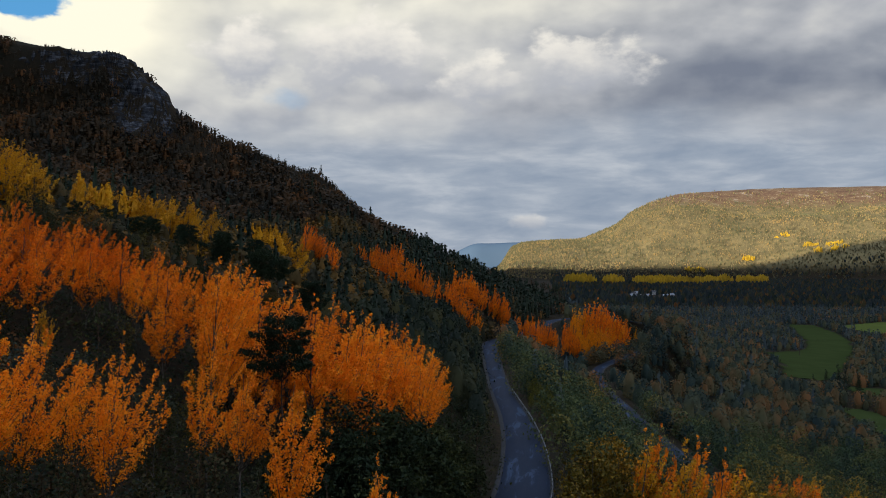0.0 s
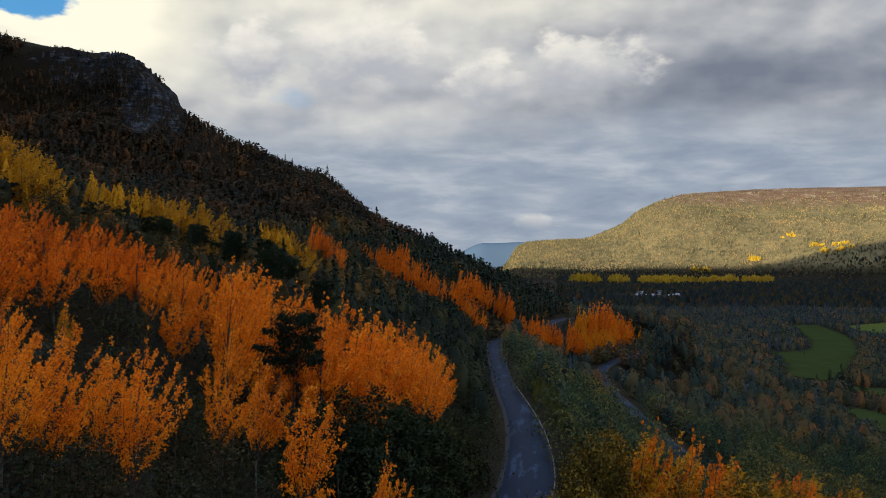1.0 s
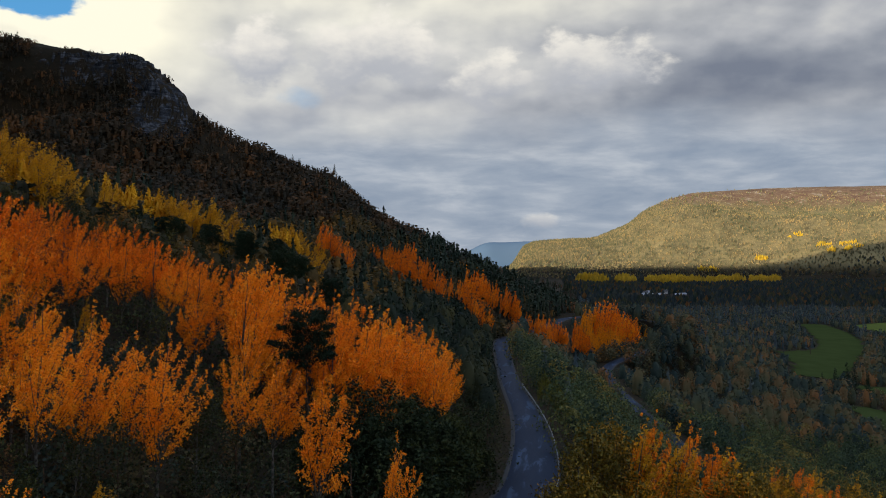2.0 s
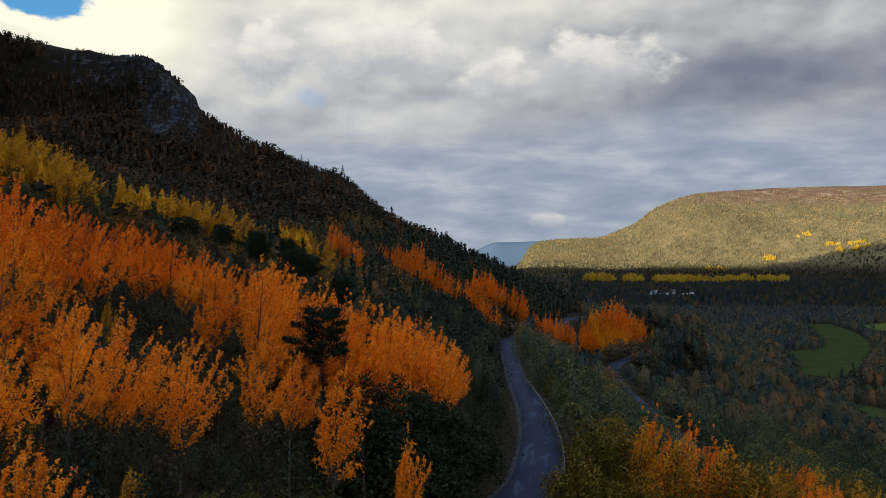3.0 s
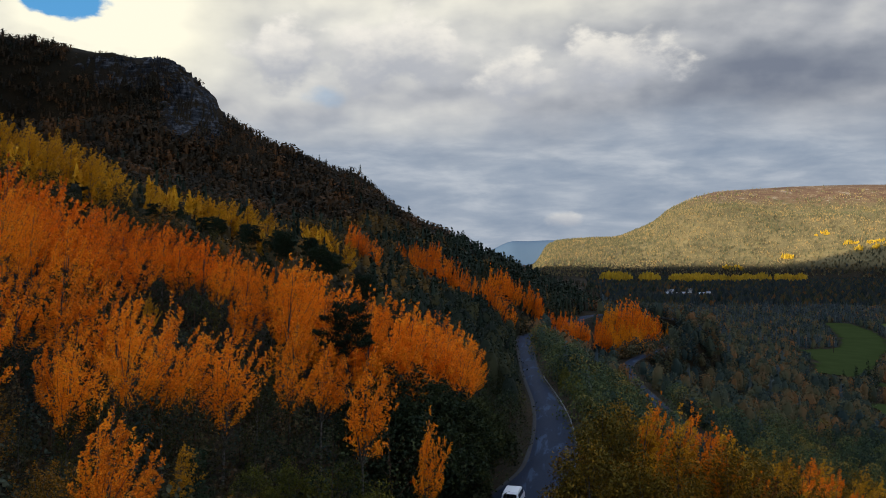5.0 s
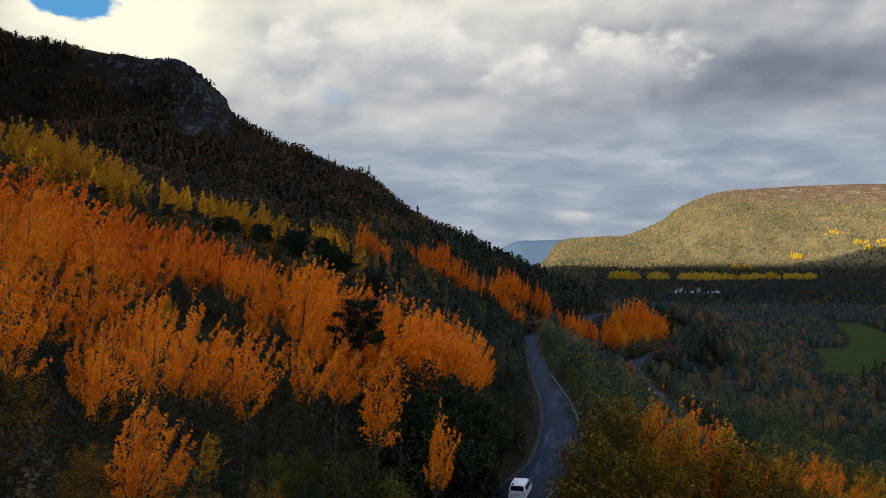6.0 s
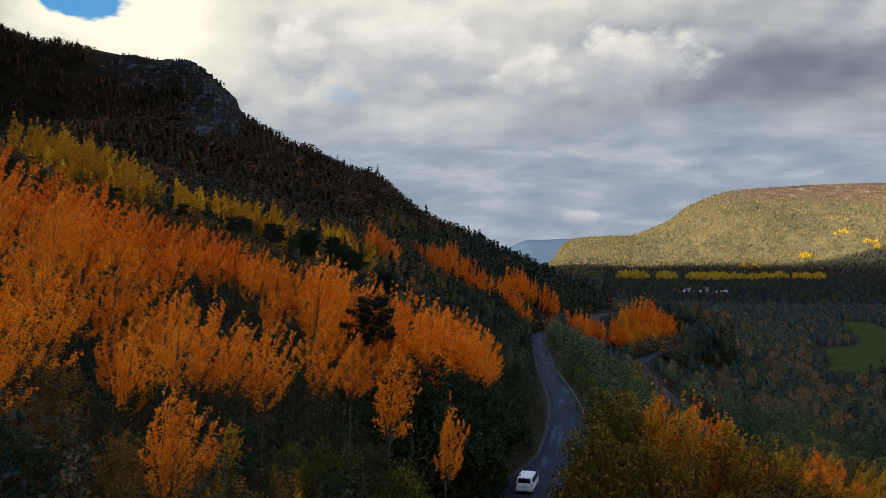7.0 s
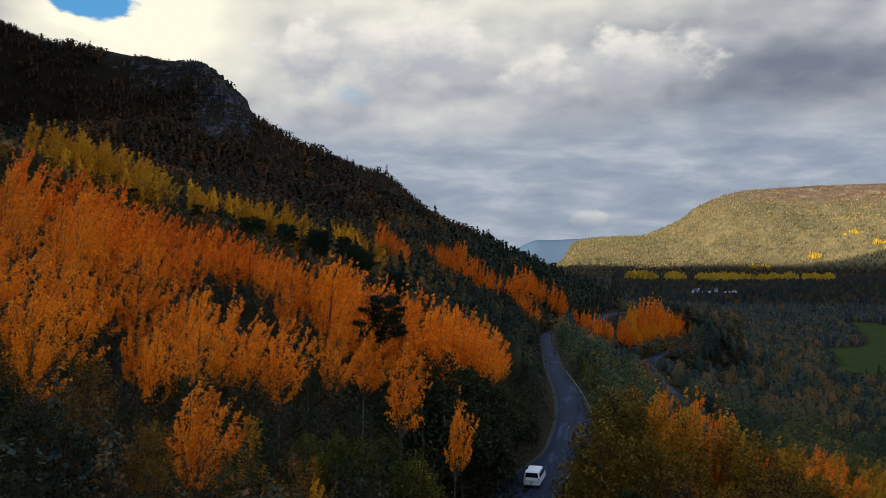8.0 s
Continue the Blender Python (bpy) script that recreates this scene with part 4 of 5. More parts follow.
hill = np.vstack([scatter(-260, 170, MID_Y, 330, 4.2, rng), scatter(-260, 170, 330, 480, 3.1, rng), scatter(-260, 170, 480, 900, 3.6, rng), scatter(-285, -100, 425, 472, 2.3, rng)])
d_hill = road_x(hill[:, 1]) - hill[:, 0]
up_z = ground_z(hill[:, 0], hill[:, 1])
crag = (hill[:, 0] < -104) & (hill[:, 1] > 425)
seen = (d_hill > 3) & ((hill[:, 0] > crest_x(hill[:, 1]) - 8) | (hill[:, 1] < 469)) & (hill[:, 0] > -0.56 * (hill[:, 1] + 24) - 10) & clear_of_road(hill, 4.5)
bare = np.maximum(step01(-np.abs(hill[:, 0] + 119), -20, -9) * step01(up_z, 74, 90), step01(-np.abs(hill[:, 0] + 158), -13, -5) * step01(up_z, 110, 118))
rim = (up_z > 118) & (hill[:, 0] > -188)
seen &= ~crag | (rng.uniform(size=len(hill)) < np.where(rim, 0.10, 0.97 - 0.92 * bare))
hill = hill[seen]
kind = rng.uniform(size=len(hill))
d_hill = road_x(hill[:, 1]) - hill[:, 0]
dark = wave(hill[:, 0], hill[:, 1], 90, 12) + 0.012 * (240 - d_hill * 2.2) + (hill[:, 1] > 640) * 0.5
stands = in_blobs(hill, STANDS)
gold = in_blobs(hill, GOLDS) & ~stands
by_road = (d_hill < 34 - 0.04 * hill[:, 1]) & (hill[:, 1] < 330) & ~stands
conifer = (kind < (0.03 + 0.12 * step01(dark, 0.3, 1.6)) * np.where(hill[:, 1] > 400, 0.4, 1.0) + 0.10 * by_road + 0.6 * ((hill[:, 1] > 370) & (d_hill < 75))) & ~stands & ~gold & (hill[:, 1] > 150 - 30 * by_road)
alders = by_road & ~conifer & ~gold
rest = ~stands & ~gold & ~conifer & ~alders
wood_stuff("alder_wood", "round", rooted(hill[alders]), rng.uniform(4.0, 8.5, alders.sum()), 200, 0.065, LEAF["wood_green"], None, "dark green alders on the bank above the road", "alder wood", 12, width=0.9, core=0.9)
tall = np.where((hill[:, 0] < crest_x(hill[:, 1]) + 25) & (hill[:, 1] > 466), 0.65, 1.0) * np.where((hill[:, 0] < -80) & (hill[:, 1] > 425), 0.62, 1.0) * np.where((ground_z(hill[:, 0], hill[:, 1]) > 116) & (hill[:, 0] > -190) & (hill[:, 0] < -100), 0.4, 1.0)
low_hill = (hill[:, 1] < 430) & (d_hill < 105)
for name, some, leaves, leaf in (("birch_wood", rest & (hill[:, 1] < 260), 90, 0.088), ("mid_birch_wood", rest & (hill[:, 1] >= 260) & low_hill, 42, 0.13), ("far_birch_wood", rest & (hill[:, 1] >= 260) & ~low_hill, 24, 0.165)):
    wood_stuff(name, "birch" if leaves > 50 else "round", rooted(hill[some]), rng.uniform(3.0, 6.6, some.sum()) * tall[some], leaves, leaf, LEAF["wood_rust" if leaves < 40 else "wood_mid"], None, "rust-brown and olive birch wood covering the steep hillside", "birch wood", 3, width=1.7 if leaves > 50 else 1.6, core=0.75 if leaves > 50 else 0.4)
tall = tall * np.where((hill[:, 1] > 400) & (d_hill > 125), 0.7, 1.0)
for name, some, leaves, leaf in (("spruce_wood", conifer & (hill[:, 1] < 330), 80, 0.075), ("far_spruce_wood", conifer & (hill[:, 1] >= 330), 22, 0.125)):
    wood_stuff(name, "spruce", rooted(hill[some]), rng.uniform(6, 11, some.sum()) * tall[some], leaves, leaf, LEAF["wood_needle"], None, "dark spruces and pines scattered over the hillside", "spruce wood", 5)
p = scatter(-100, 40, 132, 280, 3.2, rng)
p = p[in_blobs(p, GOLDS)]
wood_stuff("gold_aspen_wood", "aspen", rooted(p), rng.uniform(6, 9.5, len(p)), 190, 0.062, LEAF["wood_gold"], BARK_PALE, "yellow aspens under the rocky hilltop", "aspen wood", 8)

vale = np.vstack([scatter(0, 300, 60, 270, 5.4, rng), scatter(0, 720, 270, 1150, 6.2, rng)])
across = vale[:, 0] - road_x(vale[:, 1])
seen = (across > 3) & (vale[:, 0] < 0.60 * (vale[:, 1] + 24) + 25) & clear_of_road(vale, np.where(across < 22, 3.8, np.where(vale[:, 1] > 345, 3.0, 4.6))) & ~in_fields(vale) & ~in_blobs(vale, STANDS + [(68, 396, 9, 30), (80, 415, 10, 16), (80, 350, 15, 12)]) & (vale[:, 1] > MID_Y - 20)
vale = vale[seen]
kind = rng.uniform(size=len(vale))
conifer = kind < 0.03 + 0.55 * step01(wave(vale[:, 0], vale[:, 1], 120, 21) + 0.002 * (vale[:, 1] - 480), 0.15, 0.9)
close = vale[:, 1] < 270
for name, some, leaves, leaf in (("valley_birch_wood", ~conifer & close, 330, 0.052), ("lower_birch_wood", ~conifer & ~close & (vale[:, 1] < 430), 100, 0.10), ("far_valley_birch_wood", ~conifer & (vale[:, 1] >= 430), 24, 0.16)):
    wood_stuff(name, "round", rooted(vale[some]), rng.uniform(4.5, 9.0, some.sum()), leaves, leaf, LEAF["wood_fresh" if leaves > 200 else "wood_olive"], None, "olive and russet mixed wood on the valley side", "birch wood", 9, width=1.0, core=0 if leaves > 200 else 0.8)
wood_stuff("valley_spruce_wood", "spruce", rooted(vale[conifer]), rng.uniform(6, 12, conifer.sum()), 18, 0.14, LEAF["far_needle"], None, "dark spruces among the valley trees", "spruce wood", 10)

far = np.column_stack([rng.uniform(60, 1750, 16000), rng.uniform(880, 2720, 16000)])
far = far[(far[:, 0] < 0.62 * far[:, 1] + 40) & (far[:, 0] > crest_x(far[:, 1]) - 30) & ((far[:, 1] > 1140) | (far[:, 0] < road_x(far[:, 1]) + 8))]
far = far[~in_blobs(far, [(444, 1530, 75, 62)]) & ~in_blobs(far * 1.012, FAR_GOLDS) & ~in_blobs(far * 1.03, FAR_GOLDS)]
leafy = rng.uniform(size=len(far)) < 0.45 + 0.3 * wave(far[:, 0], far[:, 1], 300, 44)
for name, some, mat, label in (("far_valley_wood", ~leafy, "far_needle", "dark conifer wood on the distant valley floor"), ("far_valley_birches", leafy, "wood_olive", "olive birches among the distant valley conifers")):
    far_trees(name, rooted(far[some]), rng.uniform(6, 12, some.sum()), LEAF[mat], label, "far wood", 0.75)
mt = np.column_stack([rng.uniform(250, 2500, 46000), rng.uniform(2600, 3950, 46000)])
mt = rooted(mt[(mt[:, 0] < 0.62 * mt[:, 1]) & (mt[:, 0] > 0.112 * mt[:, 1])])
mt = mt[(mt[:, 2] + 30 * wave(mt[:, 0], mt[:, 1], 200, 31) < 225 + 85 * rng.uniform(size=len(mt)) ** 2) & (mt[:, 2] > -41.5)]
firs = rng.uniform(size=len(mt)) < 0.24 + 0.2 * wave(mt[:, 0], mt[:, 1], 260, 32)
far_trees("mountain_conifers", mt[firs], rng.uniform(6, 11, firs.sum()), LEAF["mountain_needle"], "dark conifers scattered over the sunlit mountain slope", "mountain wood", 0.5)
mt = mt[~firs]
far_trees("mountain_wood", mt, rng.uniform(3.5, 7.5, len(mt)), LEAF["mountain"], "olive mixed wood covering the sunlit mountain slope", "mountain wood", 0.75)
p = np.column_stack([rng.uniform(400, 1800, 240000), rng.uniform(2200, 3300, 240000)])
p = p[in_blobs(p, FAR_GOLDS + [(1372, 2790, 42, 9), (1340, 2830, 30, 7), (1420, 2830, 30, 7), (1440, 2800, 14, 6)])]
p = p[wave(p[:, 0], p[:, 1] * 0.3, 55, 95) > -0.55]
far_trees("far_gold_wood", rooted(p), rng.uniform(5, 17, len(p)) * (1.1 + 0.6 * wave(p[:, 0], p[:, 1], 46, 96)) * np.where(p[:, 1] > 2600, 0.6, 1.0), LEAF["far_gold"], "yellow aspen groves at the foot of the mountain", "aspen wood", 0.42)
# birches that half hide the lower road
p = scatter(45, 150, 150, 460, 3.0, rng)
dist, hz = road_near(p[:, 0], p[:, 1])
p = p[(p[:, 0] > road_x(p[:, 1]) + 16) & (dist > 2.9) & (dist < 9) & (wave(p[:, 0], p[:, 1], 30, 33) > np.where(p[:, 1] < 340, 0.75, -0.75))]
wood_stuff("roadside_birch_wood", "birch", rooted(p), rng.uniform(4.5, 8, len(p)), 130, 0.085, LEAF["wood_olive"], None, "olive birches crowding the edge of the lower road", "birch wood", 14, width=1.3, core=0)


# ---- the near trees, one by one ----
def kinds(name, kind, tones, count, leaves, leaf, bark, label, category, group, bare=None):
    """A few whole trees of 10 m to copy from."""
    return [make_tree(name, kind, 10.0, leaves, leaf, 100 * len(name) + 7 * n + len(tones), LEAF[tones], bark, label, category, group, bare) for n in range(count)]


def plant(models, x, y, height, turn, wide=1.0):
    """One copy of a model on the ground."""
    z = float(ground_z(x, y)[0]) - 0.15
    k = height / 10.0
    return copy_thing(models[int(turn * 97) % len(models)], Matrix.LocRotScale((x, y, z), Euler((0, 0, turn)), (k * wide, k * wide, k)))


def retire(models):
    for m in models:
        for o in (*m.children_recursive, m):
            bpy.data.objects.remove(o)


MODELS = {
    "near": kinds("aspen", "aspen", "orange", 7, 7200, 0.094, BARK_PALE, "tall orange aspen with upswept plumes of leaves", "aspen", "aspens on the hillside", 0.30),
    "high": kinds("aspen", "slim_aspen", "orange", 3, 4200, 0.090, BARK_PALE, "slim orange aspen with a high crown on a bare stem", "aspen", "aspens on the hillside", 0.54),
    "orange": kinds("aspen", "aspen", "orange", 6, 7200, 0.112, BARK_PALE, "tall orange aspen with upswept plumes of leaves", "aspen", "aspens on the hillside", 0.24),
    "red": kinds("aspen", "aspen", "red", 4, 7200, 0.112, BARK_PALE, "tall red-orange aspen with upswept plumes of leaves", "aspen", "aspens on the hillside", 0.24),
    "gold": kinds("aspen", "slim_aspen", "gold", 4, 5600, 0.098, BARK_PALE, "yellow aspen with upswept branches and pale bark", "aspen", "aspens on the hillside"),
    "spire": kinds("aspen", "spire_aspen", "spire", 5, 2500, 0.21, BARK_PALE, "slender red-orange aspen with a pointed crown", "aspen", "aspens near the bend of the road", 0.12),
    "spire_gold": kinds("aspen", "spire_aspen", "amber_spire", 4, 2500, 0.21, BARK_PALE, "slender golden aspen with a pointed crown", "aspen", "aspens near the bend of the road", 0.12),
    "amber": kinds("birch", "lobed_birch", "amber", 5, 11500, 0.108, BARK_PALE, "amber and olive birch below the road", "birch", "birches near the road"),
    "olive": kinds("birch", "birch", "olive", 4, 1700, 0.145, BARK_PALE, "olive-green birch turning brown for autumn", "birch", "birches on the slope"),
    "rust": kinds("birch", "birch", "rust", 3, 1400, 0.15, BARK_PALE, "rust-brown half-bare birch on the slope", "birch", "birches on the slope"),
    "green": kinds("alder", "bush", "green", 3, 1700, 0.16, BARK_DARK, "dark green alder thicket under the aspens", "alder", "alders on the slope"),
    "dense": kinds("alder", "lobed_alder", "green", 3, 9500, 0.125, BARK_DARK, "broad dark green alder in front of the aspens", "alder", "alders on the slope"),
    "fresh": kinds("birch", "lobed_birch", "fresh", 3, 7000, 0.125, BARK_PALE, "yellow-green birch beside the road", "birch", "birches near the road"),
    "amber_near": kinds("birch", "birch", "brown", 3, 3800, 0.11, BARK_PALE, "amber and olive birch below the aspens", "birch", "birches on the slope"),
    "olive_near": kinds("birch", "birch", "olive", 3, 2400, 0.11, BARK_PALE, "olive-green birch turning brown for autumn", "birch", "birches on the slope"),
    "green_near": kinds("alder", "lobed_alder", "green", 3, 7500, 0.105, BARK_DARK, "dark green alder thicket under the aspens", "alder", "alders on the slope"),
    "olive_back": kinds("birch", "birch", "olive", 3, 900, 0.19, BARK_PALE, "olive-green birch turning brown for autumn", "birch", "birches on the slope"),
    "rust_back": kinds("birch", "birch", "rust", 3, 800, 0.19, BARK_PALE, "rust-brown half-bare birch on the slope", "birch", "birches on the slope"),
    "green_back": kinds("alder", "bush", "green", 2, 900, 0.22, BARK_DARK, "dark green alder thicket under the aspens", "alder", "alders on the slope"),
    "pine": kinds("pine", "pine", "needle", 3, 11500, 0.105, BARK_DARK, "dark green pine with a flat layered crown", "pine", "pines on the slope"),
    "spruce": kinds("spruce", "spruce", "needle", 2, 2200, 0.17, BARK_DARK, "dark green spruce on the slope", "spruce", "spruces on the slope"),
}
taken = []


def stand(models, trees, wide=1.0, clip=(5.0, 16.0)):
    """Trees at their places: x, y and the height of the tip."""
    for x, y, tip in trees:
        h = float(np.clip(tip - ground_z(x, y)[0], *clip))
        plant(MODELS[models], x, y, h, rng.uniform(-0.8, 0.8) if models in ("near", "high", "orange", "red", "gold", "spire", "spire_gold") else rng.uniform(0, 6.28), wide)
        taken.append((x, y))


# in front, above the road
stand("near", [(-18.6, 48.5, 24.4), (-19.9, 45.4, 25.0), (-22.2, 49.4, 24.8), (-23.9, 51.4, 26.2), (-26.4, 50.5, 27.2), (-28.6, 48.5, 27.0), (-14.7, 50.6, 23.0), (-14.0, 24.6, 20.6), (-15.2, 26.8, 20.6),
                 (-23.5, 42.6, 23.2), (-26.8, 39, 27), (-27, 32, 28.5), (-23.5, 26, 25.4), (-31, 47, 29.5), (-35, 55, 31), (-30.5, 62, 30), (-12, 63.5, 22), (-38, 66, 33.5), (-42, 60, 35), (-36, 58, 32.5)], 1.0)
stand("near", [(-20.5, 37, 24), (-33, 40, 29), (-37, 50, 32), (-29, 25, 28), (-34, 63, 31), (-40, 72, 35), (-45, 66, 37), (-17.2, 53, 22.4)], 1.0)
stand("high", [(1.4, 86, 20.8), (2.6, 90, 19.6), (3.2, 85, 19), (4.4, 93, 17.6)], 1.0)
stand("high", [(-8.2, 55, 20.9), (-4.6, 48.5, 21.3)], 0.95)
stand("high", [(-0.4, 51.9, 16.1)], 0.62)
stand("red", [(-47, 73, 39), (-44, 80, 38), (-50, 80, 39.5), (-40, 84, 35.5), (-34, 76, 32.5)])
# the long stand behind
stand("orange", [(-14.2, 77.4, 27.2), (-14.0, 82, 26.6), (-14.8, 90.8, 27.7), (-18.5, 92, 27.5), (-22.5, 100, 27.8), (-20, 84, 26.8), (-10.5, 89.9, 24.6), (-7.5, 87, 23.6), (-11.5, 82, 24.8), (-5.6, 90, 23.5),
                 (-3.7, 84.1, 23.3), (-1.5, 87, 22.6), (0.5, 92, 21.5), (-3, 95, 22.6), (0.6, 105, 19.7), (2, 99, 19.9), (3.4, 111, 15.6), (6.8, 116, 12.6), (5, 107, 16.5), (-17, 98, 27.5), (-25, 93, 27), (-9, 84, 24.5), (-6.5, 82, 24), (-2.5, 82, 22.8), (-0.8, 85, 22), (-12.5, 86, 26), (-16.5, 88, 27.3), (-24, 97, 28)], 1.0)
stand("red", [(-29.1, 98.3, 29.4), (-36.1, 97, 30.7), (-33, 101, 30.4), (-42.8, 106.4, 34), (-26, 103, 28.3), (-39, 101, 32.4), (-30, 93, 28.8), (-46, 84, 36), (-40, 78, 35.5), (-49, 96, 36.5)], 1.15)
stand("red", [(-35, 100, 31.4), (-32.5, 96, 31.3), (-33, 88, 30.7), (-30.5, 97, 30.8), (-38.7, 91, 32.5), (-36.8, 84, 29.4), (-41, 95, 33), (-27.5, 95, 29.4), (-36.5, 94, 31.8), (-43, 90, 33.5), (-46, 93, 34.5)], 1.1)
stand("gold", [(-62, 142, 46.8), (-67, 146, 48.8), (-58, 141, 45), (-72, 147, 51), (-53, 139, 42.5), (-64, 148, 47.5), (-49, 143, 40), (-77, 150, 52), (-69, 150, 50), (-74, 153, 51), (-60, 149, 46), (-80, 155, 53), (-36, 165, 38), (-40, 169, 38.4), (-45, 170, 38.8), (-50, 172, 39),
               (-33, 168, 36.5), (-54, 176, 39.5), (-15, 40, 16), (-65, 140, 47.5), (-70, 143, 49.5), (-60, 145, 45.5), (-56, 145, 43.5), (-42, 166, 38.5), (-47, 173, 39.5), (-38, 172, 38), (-81, 148, 53), (-76, 144, 51), (-18, 176, 31)], 1.4)
stand("gold", [(-58, 190, 41), (-62, 195, 41.8), (-66, 197, 42.2), (-52, 183, 39.6), (-48, 181, 38.8), (-56, 187, 40.6), (-44, 177, 38.6), (-70, 200, 42.6), (-35, 251, 36), (-32, 250, 35.5), (-38, 254, 35.8), (-29, 249, 34)], 1.7)
stand("red", [(-24, 257, 37), (-21, 256, 35.5), (-18.5, 255, 33.5), (-16, 254, 31.8), (-22.5, 261, 36)], 0.9)
# below the road
stand("orange", [(18.3, 62.2, 15.6), (19.3, 63.2, 15.4), (22.4, 63.4, 15.0), (23.4, 62, 14)], 0.75)
stand("gold", [(21.0, 62.3, 14.9), (17.2, 61, 15.2), (24.6, 62.6, 13.6)], 1.1)
stand("gold", [(59.2, 109.4, -1.9), (56, 105, -2.5), (63, 112, -3), (40.5, 92, 4.6), (44, 96, 2.8)], 1.2)
stand("red", [(25.5, 66, 12.2), (48, 99, 1.8), (53, 103, -0.4)], 1.1)
stand("amber", [(11.5, 50, 15.6), (14.3, 59, 16.2), (16.6, 63, 15.6), (15.5, 52, 13.4), (19.5, 56, 12.8), (24.5, 59, 12.6), (28, 66, 11.2), (31.5, 73, 8.3), (34.5, 81, 6.9), (38, 90, 5.1), (43, 94, 2.9), (46, 100, 1.6), (50, 104, -0.2), (55, 108, -1.4),
                (62, 116, -3.5), (66, 119, -4.5), (30, 60, 8), (36, 72, 5.4), (42, 82, 2.6), (48, 92, -0.6), (54, 99, -3), (21, 48, 10), (26, 53, 9)], 1.0)
stand("dense", [(17.5, 48, 9.5), (13.5, 45, 10.5), (23, 63, 9.5), (33, 66, 5), (39, 78, 2.5), (45, 88, -0.5), (18, 66, 8.5), (25, 47, 7)], 0.8)
stand("amber_near", [(-20, 22, 19.6), (-25, 26, 21.5), (-14.5, 20, 16.5), (-17, 26, 17.2), (-12, 28, 15.2), (-27, 31, 22.5), (-9.5, 33, 14.2), (-22, 30, 20.6), (-16, 23, 17.8)], 1.3)
stand("rust", [(22, 45, 10.2), (28, 62, 8.5), (33, 72, 5.5), (15, 39, 12.0), (40, 84, 1.5), (26, 50, 9)], 1.1)
stand("gold", [(65.6, 139, -7.6), (62, 128, -5.8), (72, 150, -9.5), (78, 149, -12), (50, 96, -0.6), (69, 132, -8), (83, 158, -13)], 1.5)
stand("red", [(68.4, 157, -11), (74, 159, -11.5), (63, 133, -7), (44, 92, 1.4)], 1.3)
# darker trees between
stand("pine", [(-7.4, 73, 22.1), (-16, 118, 28), (-22, 122, 30), (4, 121, 14), (-9, 108, 24), (-36, 140, 33), (-30, 138, 31.5), (-25, 140, 30.3), (-20, 142, 29.5), (-33, 147, 32), (-27, 150, 31), (-15, 128, 27), (-46, 137, 35), (-42.5, 139, 34), (-39, 143, 33)], 0.95)
stand("dense", [(-1, 68, 18), (1.4, 72, 16), (-3.4, 66, 17.6), (2.8, 78, 14.5), (0.8, 76, 16.5), (4.2, 82, 13.5), (-0.2, 63, 15), (2.2, 67, 13), (6, 88, 12), (-5, 64, 16.5)], 1.1)
stand("fresh", [(-5.7, 48, 13.6), (-7.4, 46, 13.4), (-9.2, 44.5, 14.2), (-3.5, 46.5, 12.4), (-11, 42, 14.6), (26, 157, 1.6), (28, 170, 0.8), (27, 148, 1.6), (30, 186, 0.2), (29, 163, 0.2), (32, 200, -0.6), (26.5, 140, 1.5), (31, 176, -1)], 1.0)
stand("green", [(-6.2, 42.5, 14.7), (0.6, 59, 12.3), (5.6, 88, 11), (8, 97, 9.6), (3, 64, 11), (10.5, 103, 9), (-2.5, 55, 13.8)], 1.2)
stand("spruce", [(-6.5, 34, 14), (-26, 128, 30), (-30, 133, 31.5), (-44, 150, 35), (-38, 148, 33.5), (-20, 134, 27), (-12, 129, 23)])

# the stands along the spur and round the bend: from, to, how many, how tall, how wide the row
ROWS = [((-14, 351), (-1, 366), 11, 9.5, 3, "spire"), ((-1, 367), (11, 369), 12, 12, 3.5, "spire"), ((-5, 336), (13, 327), 20, 12.5, 4, "spire"), ((12, 327), (31, 326), 18, 13.5, 4, "spire"),
        ((25, 351), (37, 363), 11, 16.5, 3, "spire"), ((39, 364), (50, 363), 9, 15, 3, "spire"), ((44, 339), (59, 346), 14, 10.5, 3, "spire"), ((55, 348), (67, 354), 11, 10.5, 3.5, "spire"),
        ((69, 362), (76, 360), 6, 14.5, 3, "spire"), ((76, 376), (100, 402), 17, 22.0, 5, "spire_gold"), ((77, 362), (93, 380), 15, 18.0, 4, "spire_gold"), ((82, 376), (94, 393), 10, 24.0, 4, "spire"),
        ((94, 392), (112, 428), 15, 19.5, 5, "spire"), ((108, 420), (117, 434), 5, 12.5, 3, "spire_gold"), ((-42, 286), (-33, 287), 7, 9.0, 2.5, "gold")]
for (x0, y0), (x1, y1), count, tall, row, sort in ROWS:
    count = round(1.25 * count)
    for n in range(count):
        u = (n + rng.uniform(0.1, 0.9)) / count
        x, y = x0 + (x1 - x0) * u + rng.normal(0, 0.35) * row, y0 + (y1 - y0) * u + rng.normal(0, 0.5) * row
        if road_near(np.array([x]), np.array([y]))[0][0] > 4.2:
            plant(MODELS[sort], x, y, tall * rng.uniform(0.68, 1.08), rng.uniform(-0.8, 0.8), rng.uniform(0.68, 0.95))

# spruces by the meadow
for x, y, h in ((207, 420, 12), (212, 417, 15), (217, 421, 13.5), (221, 415, 11), (228, 428, 9), (241, 404, 12), (247, 408, 14), (205, 428, 8)):
    plant(MODELS["spruce"], x, y, h, x * 0.7, 1.2)

